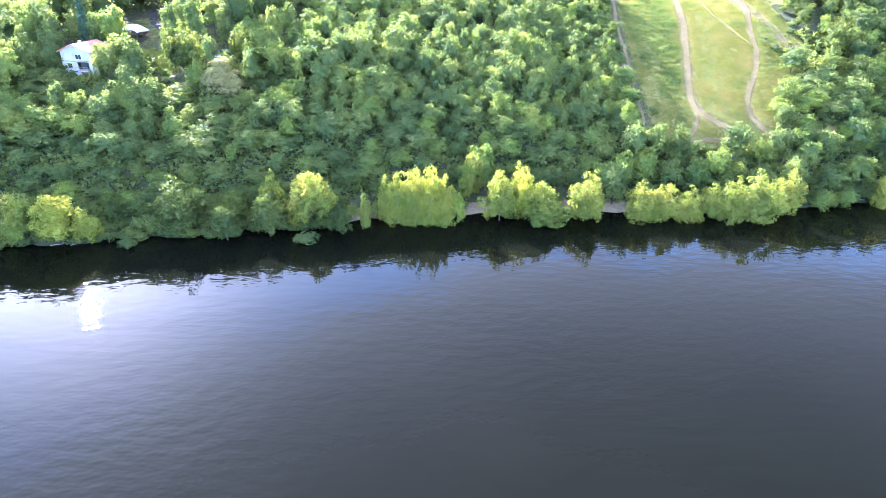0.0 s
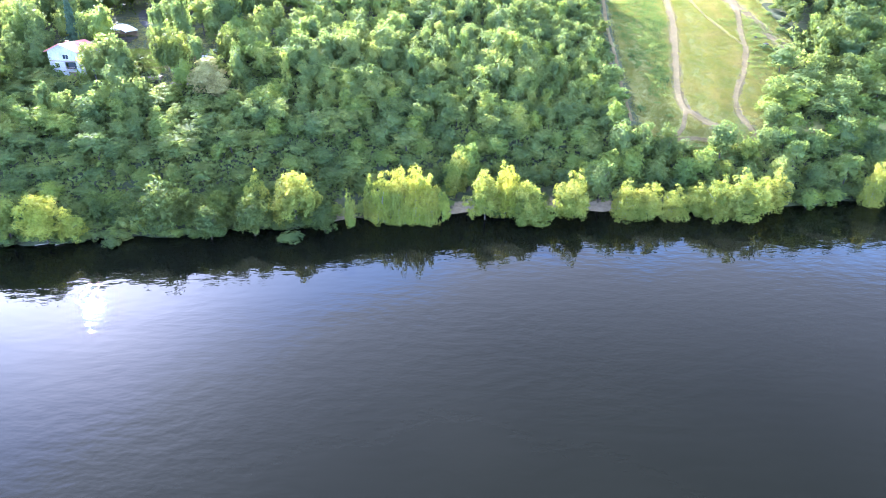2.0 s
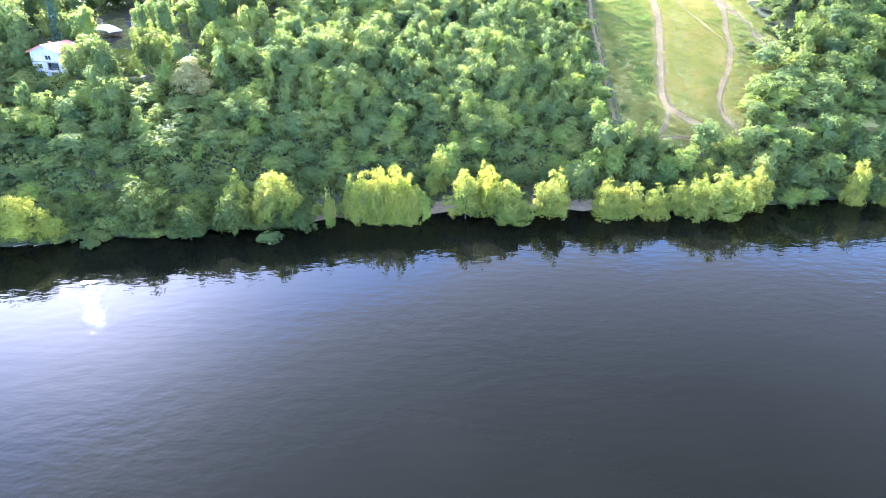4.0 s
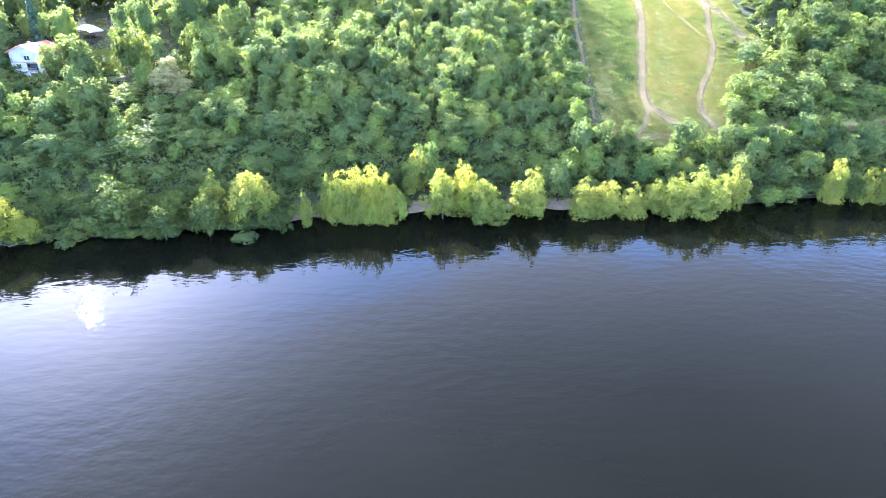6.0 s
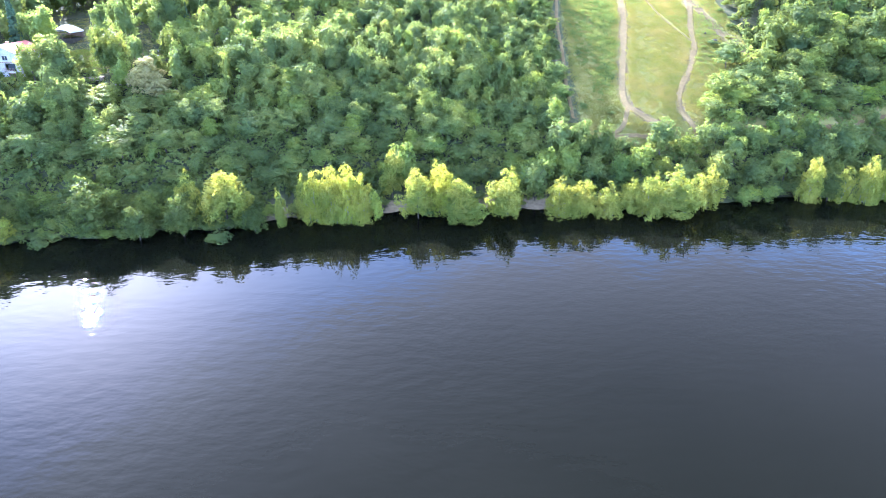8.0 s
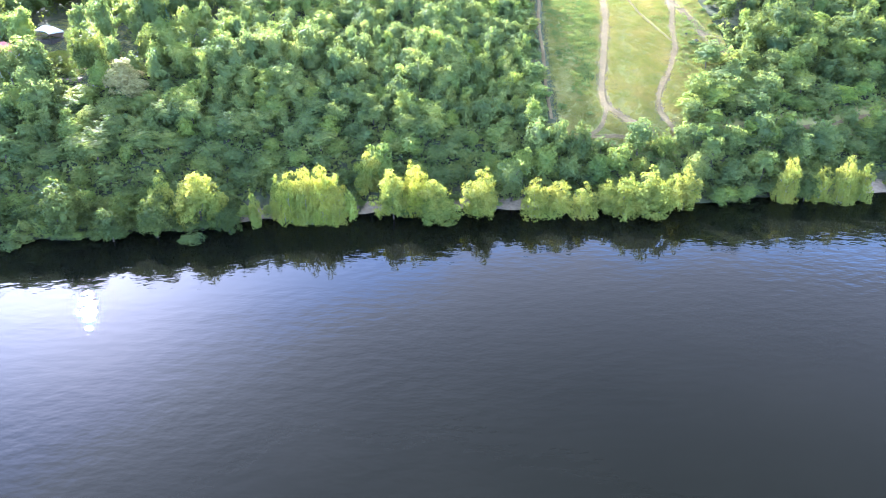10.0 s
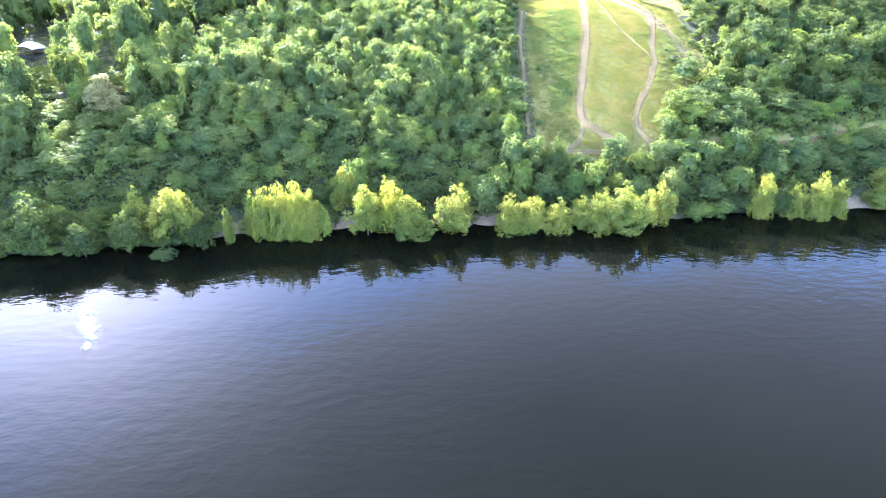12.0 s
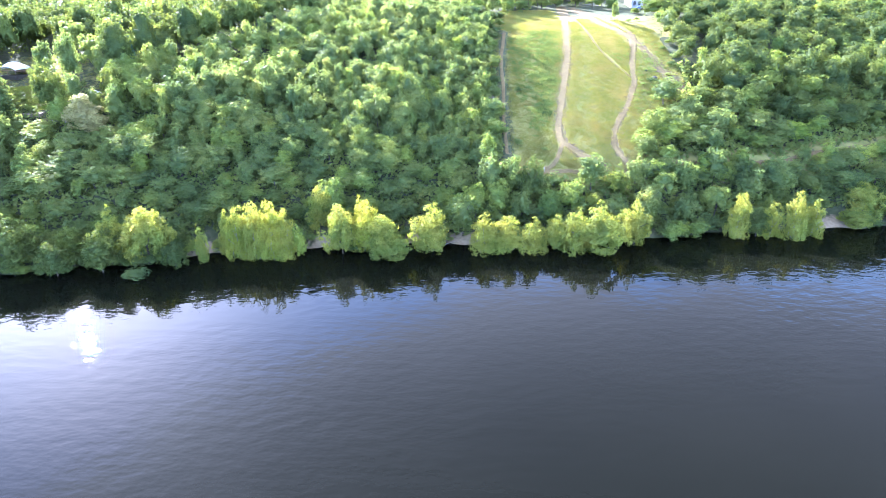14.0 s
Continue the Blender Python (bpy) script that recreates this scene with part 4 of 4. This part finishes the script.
def window_unit(x, z, w, h, y, parent, name="window"):
    """A window set into a front wall: frame of four bars, mullion, pane and sill."""
    win = boxed(name, (x - w / 2, y + 0.06, z - h / 2, x + w / 2, y + 0.1, z + h / 2), GLASS, parent, "dark window pane")
    bm = bmesh.new()
    t = 0.09
    for dims in ((x - w / 2 - t, z - h / 2 - t, x + w / 2 + t, z - h / 2), (x - w / 2 - t, z + h / 2, x + w / 2 + t, z + h / 2 + t), (x - w / 2 - t, z - h / 2, x - w / 2, z + h / 2), (x + w / 2, z - h / 2, x + w / 2 + t, z + h / 2), (x - 0.04, z - h / 2, x + 0.04, z + h / 2)):
        box(bm, dims[0], y - 0.05, dims[1], dims[2], y + 0.05, dims[3])
    part("window_frame", bm, PLASTER, win)
    boxed("window_sill", (x - w / 2 - 0.15, y - 0.16, z - h / 2 - 0.16, x + w / 2 + 0.15, y + 0.05, z - h / 2 - 0.09), ROOF_GREY, win)
    return win


def pierced_wall(bm, x0, x1, z0, z1, y0, y1, holes):
    """A wall in the xz plane with rectangular openings through it."""
    xs = sorted({x0, x1, *(h[0] for h in holes), *(h[2] for h in holes)})
    zs = sorted({z0, z1, *(h[1] for h in holes), *(h[3] for h in holes)})
    for xa, xb in zip(xs, xs[1:]):
        for za, zb in zip(zs, zs[1:]):
            cx, cz = (xa + xb) / 2, (za + zb) / 2
            if not any(h[0] < cx < h[2] and h[1] < cz < h[3] for h in holes):
                box(bm, xa, y0, za, xb, y1, zb)
    bmesh.ops.remove_doubles(bm, verts=bm.verts, dist=0.001)


def gable_house(x, y, z, turn):
    """A white three-storey house with a low red gable roof, a balcony and a brown band."""
    root = tagged(new("house"), "white plastered three-storey house with a low red gable roof", "house")
    root.matrix_basis = pose(x, y, z, 0, 0, turn)
    W, D, E, R = 5.3, 11.0, 8.8, 2.1
    wins = [(0.9, 7.0, 2.0, 1.3), (-2.6, 4.3, 1.3, 1.3), (-2.3, 1.5, 1.3, 1.3)]
    bm = bmesh.new()
    holes = [(a - w / 2, b - h / 2, a + w / 2, b + h / 2) for a, b, w, h in wins] + [(0.2, 3.1, 4.2, 5.4), (0.6, 0.0, 3.8, 2.4)]
    pierced_wall(bm, -W, W, -2.5, E, 0, 0.3, holes)
    part("wall_front", bm, PLASTER, root)
    bm = bmesh.new()
    a, b, c = (-W, E), (W, E), (0, E + R)
    front = [bm.verts.new((p[0], 0.0, p[1])) for p in (a, b, c)]
    back = [bm.verts.new((p[0], 0.3, p[1])) for p in (a, b, c)]
    bm.faces.new(front)
    bm.faces.new(back[::-1])
    for i in range(3):
        bm.faces.new((front[i], back[i], back[(i + 1) % 3], front[(i + 1) % 3]))
    part("gable", bm, PLASTER, root)
    boxed("wall_side", (-W, 0.3, -2.5, -W + 0.3, D, E), PLASTER, root)
    boxed("wall_side", (W - 0.3, 0.3, -2.5, W, D, E), PLASTER, root)
    boxed("wall_back", (-W + 0.3, D - 0.3, -2.5, W - 0.3, D, E), PLASTER, root)
    boxed("floor_slab", (-W + 0.3, 0.3, 2.75, W - 0.3, D - 0.3, 2.95), PLASTER, root)
    boxed("floor_slab", (-W + 0.3, 0.3, 5.6, W - 0.3, D - 0.3, 5.8), PLASTER, root)
    for sgn in (-1, 1):
        bm = bmesh.new()
        o = 0.7
        low, top, thick = (sgn * (W + o), E - R * o / W), (0, E + R), 0.18
        q = []
        for yy in (-0.8, D + 0.6):
            q += [bm.verts.new((low[0], yy, low[1])), bm.verts.new((top[0], yy, top[1])), bm.verts.new((top[0], yy, top[1] + thick)), bm.verts.new((low[0], yy, low[1] + thick))]
        for f in ((0, 1, 2, 3), (4, 7, 6, 5), (0, 4, 5, 1), (1, 5, 6, 2), (2, 6, 7, 3), (3, 7, 4, 0)):
            bm.faces.new([q[i] for i in f])
        roof = part("roof", bm, ROOF_RED, root, "faded red metal roof slope")
        for k in range(14):
            yy = -0.7 + k * (D + 1.2) / 13
            bm = bmesh.new()
            limb(bm, (low[0], yy, low[1] + thick + 0.02), (top[0], yy, top[1] + thick + 0.02), 0.035, 0.035, 4)
            part("roof_seam", bm, ROOF_RED, roof)
    boxed("chimney", (-2.0, 5.0, E + 0.6, -1.2, 5.8, E + 2.6), BRICK, root, "brick chimney", 0.03)
    boxed("trim_band", (-W - 0.05, -0.06, 5.55, W + 0.05, -0.003, 5.8), TRIM_BROWN, root, "brown wooden band")
    boxed("trim_band", (-W - 0.05, -0.06, 2.75, W + 0.05, -0.003, 2.95), PLASTER, root)
    for a, b, w, h in wins:
        window_unit(a, b, w, h, 0.08, root)
    balcony = boxed("balcony", (0.0, -1.3, 2.78, 4.6, -0.07, 2.98), PLASTER, root, "white concrete balcony")
    boxed("handrail", (0.0, -1.3, 3.95, 4.6, -1.22, 4.03), TRIM_BROWN, balcony)
    for k in range(12):
        boxed("baluster", (0.05 + k * 0.4, -1.28, 2.98, 0.1 + k * 0.4, -1.24, 3.95), TRIM_BROWN, balcony)
    boxed("door", (1.0, 0.35, 2.98, 3.6, 0.4, 5.2), GLASS, root, "dark glazed balcony door")
    boxed("garage_door", (0.7, 0.35, 0.0, 3.7, 0.42, 2.3), TRIM_BROWN, root, "brown garage door")
    return root


gable_house(-118.6, 203.0, 30.9, -10)


def pavilion(x, y, z, turn):
    """An open shelter with a white barrel roof on steel posts."""
    root = tagged(new("pavilion"), "open garden pavilion with a white arched membrane roof", "pavilion")
    root.matrix_basis = pose(x, y, z, 0, 0, turn)
    L, W, H, R, LIP = 3.7, 3.4, 2.0, 2.5, 0.4
    n, rows = 15, 9
    v = []
    for off in (0.0, 0.08):
        for j in range(rows):
            q = -1 + 2 * j / (rows - 1)
            rise = R * (LIP + (1 - LIP) * math.cos(math.pi / 2 * q))          # the skin swells between its two arches
            for i in range(n):
                k = math.pi * i / (n - 1)
                v.append((-(L + off) * math.cos(k), q * (W + off), H + rise * math.sin(k) + off))
    low = grid_faces(n, rows)
    top = low[:, ::-1] + n * rows
    rim = list(range(n)) + [n * j + n - 1 for j in range(1, rows)] + [n * rows - 1 - i for i in range(1, n)] + [n * (rows - 1 - j) for j in range(1, rows - 1)]
    f = np.concatenate([low, top, [(a, a + n * rows, b + n * rows, b) for a, b in zip(rim, rim[1:] + rim[:1])]])
    roof = mesh_object("roof", v, f, ROOF_WHITE, True)
    roof.parent = root
    tagged(roof, "white arched roof skin")
    for sx in (-1, 0, 1):
        for sy in (-1, 1):
            bm = bmesh.new()
            px = sx * (L - 0.1)
            top = H if sx else H + R * LIP
            limb(bm, (px, sy * (W - 0.1), -1.5), (px, sy * (W - 0.1), top - 0.02), 0.07, 0.07, 8)
            part("post", bm, TRIM_BROWN, root)
    for sy in (-1, 1):
        boxed("beam", (-L, sy * (W - 0.15) - 0.06, H - 0.2, L, sy * (W - 0.15) + 0.06, H - 0.06), TRIM_BROWN, root)
    boxed("back_wall", (-L + 0.2, W - 0.5, 0.0, L - 0.2, W - 0.42, H + 0.5), TRIM_BROWN, root, "dark boarded back wall")
    boxed("deck", (-L - 0.3, -W - 0.3, -1.4, L + 0.3, W + 0.3, 0.0), STONE, root, "dark stone floor", 0.04)
    return root


pavilion(-111.4, 231.0, 40.6, -14)


def villa(x, y, z, turn):
    """A white two-storey building under a grey hipped roof, seen at the top of the glade."""
    root = tagged(new("house"), "white two-storey house with tall windows behind trees", "house")
    root.matrix_basis = pose(x, y, z, 0, 0, turn)
    W, D, H = 7.0, 10.0, 6.4
    wins = [(-5.2, 1.7, 1.2, 2.0), (-2.6, 1.7, 1.2, 2.0), (2.6, 1.7, 1.2, 2.0), (5.2, 1.7, 1.2, 2.0), (-5.2, 4.9, 1.2, 1.6), (-2.6, 4.9, 1.2, 1.6), (0, 4.9, 1.2, 1.6), (2.6, 4.9, 1.2, 1.6), (5.2, 4.9, 1.2, 1.6)]
    bm = bmesh.new()
    pierced_wall(bm, -W, W, -1.5, H, 0, 0.3, [(a - w / 2, b - h / 2, a + w / 2, b + h / 2) for a, b, w, h in wins] + [(-0.6, 0, 0.6, 2.3)])
    part("wall_front", bm, PLASTER, root)
    boxed("wall_side", (-W, 0.3, -1.5, -W + 0.3, D, H), PLASTER, root)
    boxed("wall_side", (W - 0.3, 0.3, -1.5, W, D, H), PLASTER, root)
    boxed("wall_back", (-W + 0.3, D - 0.3, -1.5, W - 0.3, D, H), PLASTER, root)
    bm = bmesh.new()
    o = 0.6
    base = [bm.verts.new(p) for p in ((-W - o, -o, H), (W + o, -o, H), (W + o, D + o, H), (-W - o, D + o, H))]
    ridge = [bm.verts.new(p) for p in ((-W + 5, D / 2, H + 2.6), (W - 5, D / 2, H + 2.6))]
    for f in ((base[0], base[1], ridge[1], ridge[0]), (base[2], base[3], ridge[0], ridge[1]), (base[1], base[2], ridge[1]), (base[3], base[0], ridge[0]), (base[3], base[2], base[1], base[0])):
        bm.faces.new(f)
    part("roof", bm, ROOF_GREY, root, "grey hipped roof")
    for a, b, w, h in wins:
        window_unit(a, b, w, h, 0.08, root)
    boxed("door", (-0.6, 0.12, 0.0, 0.6, 0.18, 2.3), TRIM_BROWN, root, "brown panelled door")
    return root


villa(149.5, 339.2, float(height(149.5, 339.2)), 4)


def car(x, y, turn, paint, label):
    """A parked car: shaped body, glasshouse, four wheels with rims, lamps."""
    root = tagged(new("car"), label, "car")
    root.matrix_basis = pose(x, y, float(height(x, y)) + 0.03, 0, 0, turn)
    side = [(-2.15, 0.35), (-2.2, 0.75), (-1.75, 0.92), (-1.2, 0.98), (-0.55, 1.42), (0.75, 1.45), (1.5, 1.0), (2.1, 0.92), (2.15, 0.4)]
    bm = bmesh.new()
    rows = [[bm.verts.new((px, s * (0.86 if pz < 1.1 else 0.66), pz)) for px, pz in side] for s in (-1, 1)]
    bm.faces.new(rows[0])
    bm.faces.new(rows[1][::-1])
    for i in range(len(side)):
        j = (i + 1) % len(side)
        bm.faces.new((rows[0][j], rows[0][i], rows[1][i], rows[1][j]))
    bmesh.ops.recalc_face_normals(bm, faces=bm.faces)
    bmesh.ops.bevel(bm, geom=list(bm.edges), offset=0.05, segments=2, affect="EDGES")
    body = part("body", bm, paint, root)
    for name, a, b in (("windscreen", (-1.17, 1.02), (-0.6, 1.4)), ("rear_window", (1.42, 1.07), (0.82, 1.41))):
        bm = bmesh.new()
        k = -0.03 if a[0] < 0 else 0.03
        bm.faces.new([bm.verts.new(p) for p in ((a[0] + k, -0.72, a[1]), (a[0] + k, 0.72, a[1]), (b[0] + k, 0.6, b[1] + 0.02), (b[0] + k, -0.6, b[1] + 0.02))])
        part(name, bm, GLASS, body)
    for s in (-1, 1):
        bm = bmesh.new()
        bm.faces.new([bm.verts.new(p) for p in ((-1.0, s * 0.83, 1.02), (1.3, s * 0.83, 1.04), (0.7, s * 0.7, 1.38), (-0.5, s * 0.7, 1.36))])
        part("side_window", bm, GLASS, body)
        boxed("headlight", (-2.22, s * 0.62 - 0.16, 0.66, -2.12, s * 0.62 + 0.16, 0.78), STEEL, body, "clear headlight", 0.02)
        for wx in (-1.35, 1.35):
            bm = bmesh.new()
            bmesh.ops.create_cone(bm, cap_ends=True, segments=16, radius1=0.31, radius2=0.31, depth=0.2, matrix=pose(wx, s * 0.8, 0.31, 90))
            tyre = part("wheel", bm, ASPHALT, root, "black tyre")
            bm = bmesh.new()
            bmesh.ops.create_cone(bm, cap_ends=True, segments=12, radius1=0.19, radius2=0.17, depth=0.03, matrix=pose(wx, s * 0.915, 0.31, 90))
            part("rim", bm, STEEL, tyre)
    return root


PAINT_WHITE = plain("white_car_paint", (0.7, 0.7, 0.7), (0.78, 0.78, 0.78), 1.0, 0.25, bump=0.0)
PAINT_GREY = plain("grey_car_paint", (0.2, 0.21, 0.23), (0.26, 0.27, 0.29), 1.0, 0.3, 0.4, bump=0.0)
PAINT_BLUE = plain("blue_car_paint", (0.06, 0.1, 0.22), (0.08, 0.13, 0.28), 1.0, 0.3, 0.2, bump=0.0)
car(-77.5, 219.0, 20, PAINT_WHITE, "white car parked under the yard's trees")
car(-75.0, 224.0, 25, PAINT_GREY, "grey car parked in the shaded yard")
car(61.5, 356.7, 75, PAINT_GREY, "grey car parked above the glade")
car(67.2, 357.2, 80, PAINT_WHITE, "white car parked above the glade")
car(143.4, 325.3, 10, PAINT_BLUE, "blue car parked before the white house")


def pole(x, y, h, turn):
    root = tagged(new("utility_pole"), "weathered wooden utility pole with a crossarm at the wood's edge", "pole", "poles along the glade")
    root.matrix_basis = pose(x, y, float(height(x, y)), 0, 0, turn)
    bm = bmesh.new()
    limb(bm, (0, 0, -0.6), (0, 0, h), 0.15, 0.1, 8)
    part("post", bm, BARK, root)
    boxed("crossarm", (-1.1, -0.16, h - 0.7, 1.1, -0.1, h - 0.56), BARK, root, "", 0.01)
    for k in (-1.0, -0.4, 0.4, 1.0):
        bm = bmesh.new()
        limb(bm, (k, -0.13, h - 0.56), (k, -0.13, h - 0.34), 0.05, 0.035, 8)
        part("insulator", bm, PLASTER, root, "white porcelain insulator")


pole(61.6, 214.5, 8.0, 8)
pole(59.0, 193.2, 8.0, 8)


def boulder(x, y, r, seed):
    rng = np.random.default_rng(seed)
    bm = bmesh.new()
    bmesh.ops.create_icosphere(bm, subdivisions=3, radius=1.0)
    for v in bm.verts:
        k = 1 + 0.35 * noise.noise(v.co * 1.3 + Vector((seed, 0, 0))) + 0.12 * noise.noise(v.co * 3.7)
        v.co = Vector((v.co.x * r * k, v.co.y * r * 0.8 * k, v.co.z * r * 0.65 * k))
    me = bpy.data.meshes.new("boulder")
    bm.to_mesh(me)
    bm.free()
    me.materials.append(STONE)
    ob = tagged(new("boulder", me), "grey weathered boulder half sunk in grass", "boulder")
    ob.matrix_basis = pose(x, y, float(height(x, y)) + r * 0.2, 0, 0, float(rng.uniform(0, 360)))


def marker_post(x, y, h):
    """A short weathered post with a sloping cap, where the paths meet."""
    root = tagged(new("wooden_post"), "short weathered wooden post where the dirt paths meet", "post")
    root.matrix_basis = pose(x, y, float(height(x, y)), 0, 0, 12)
    boxed("shaft", (-0.11, -0.11, -0.5, 0.11, 0.11, h), WOOD_GREY, root, "", 0.02)
    boxed("cap", (-0.16, -0.16, h, 0.16, 0.16, h + 0.09), WOOD_GREY, root, "", 0.03)


marker_post(76.4, 187.6, 1.3)
boulder(124.9, 237.4, 1.0, 1)
boulder(125.9, 235.5, 0.7, 2)
boulder(122.9, 242.3, 0.6, 3)


def driftwood(x, y, length, turn, seed):
    """A bleached log with broken branches, washed up at the water's edge."""
    rng = np.random.default_rng(seed)
    root = tagged(new("driftwood"), "bleached fallen log lying in the shallows", "log", "driftwood on the shore")
    root.matrix_basis = pose(x, y, max(0.03, float(height(x, y))) + 0.08, 0, 0, turn)
    bm = bmesh.new()
    limb(bm, (-length / 2, 0, 0), (0, 0.15, 0.1), 0.12, 0.1, 7)
    limb(bm, (0, 0.15, 0.1), (length / 2, -0.1, 0.25), 0.1, 0.03, 7)
    part("log", bm, WOOD_GREY, root)
    for i in range(3):
        t = rng.uniform(-0.3, 0.4) * length
        bm = bmesh.new()
        limb(bm, (t, 0.1, 0.08), (t + rng.uniform(0.2, 0.9), rng.choice([-1, 1]) * rng.uniform(0.5, 1.2), rng.uniform(0.2, 0.9)), 0.06, 0.02, 5)
        part("branch", bm, WOOD_GREY, root)


for i, (x, y, ln, a) in enumerate([(63, 159, 3, 3), (92, 160, 3, -4), (-100, 141.5, 3, 10), (-95, 142, 3, 24), (46, 164.5, 3, 30)]):
    driftwood(x, y, ln, a, 40 + i)

# the garden: a paved terrace and clipped shrubs
terrace = boxed("terrace", (-4.5, -1.6, -0.9, 4.5, 1.6, 0.12), PAVING, None, "", 0.03)
terrace.matrix_basis = pose(-93.2, 204.6, float(height(-93.2, 204.6)) + 0.45, 0, 0, 4)
tagged(terrace, "pale paved terrace at the garden's edge", "terrace")
court = boxed("terrace", (-3.0, -1.4, -0.9, 3.0, 1.4, 0.1), PAVING, None, "", 0.03)
court.matrix_basis = pose(-81.4, 202.0, float(height(-81.4, 202.0)) + 0.4, 0, 0, -6)
tagged(court, "small pale paved court beside the faded tree", "terrace")
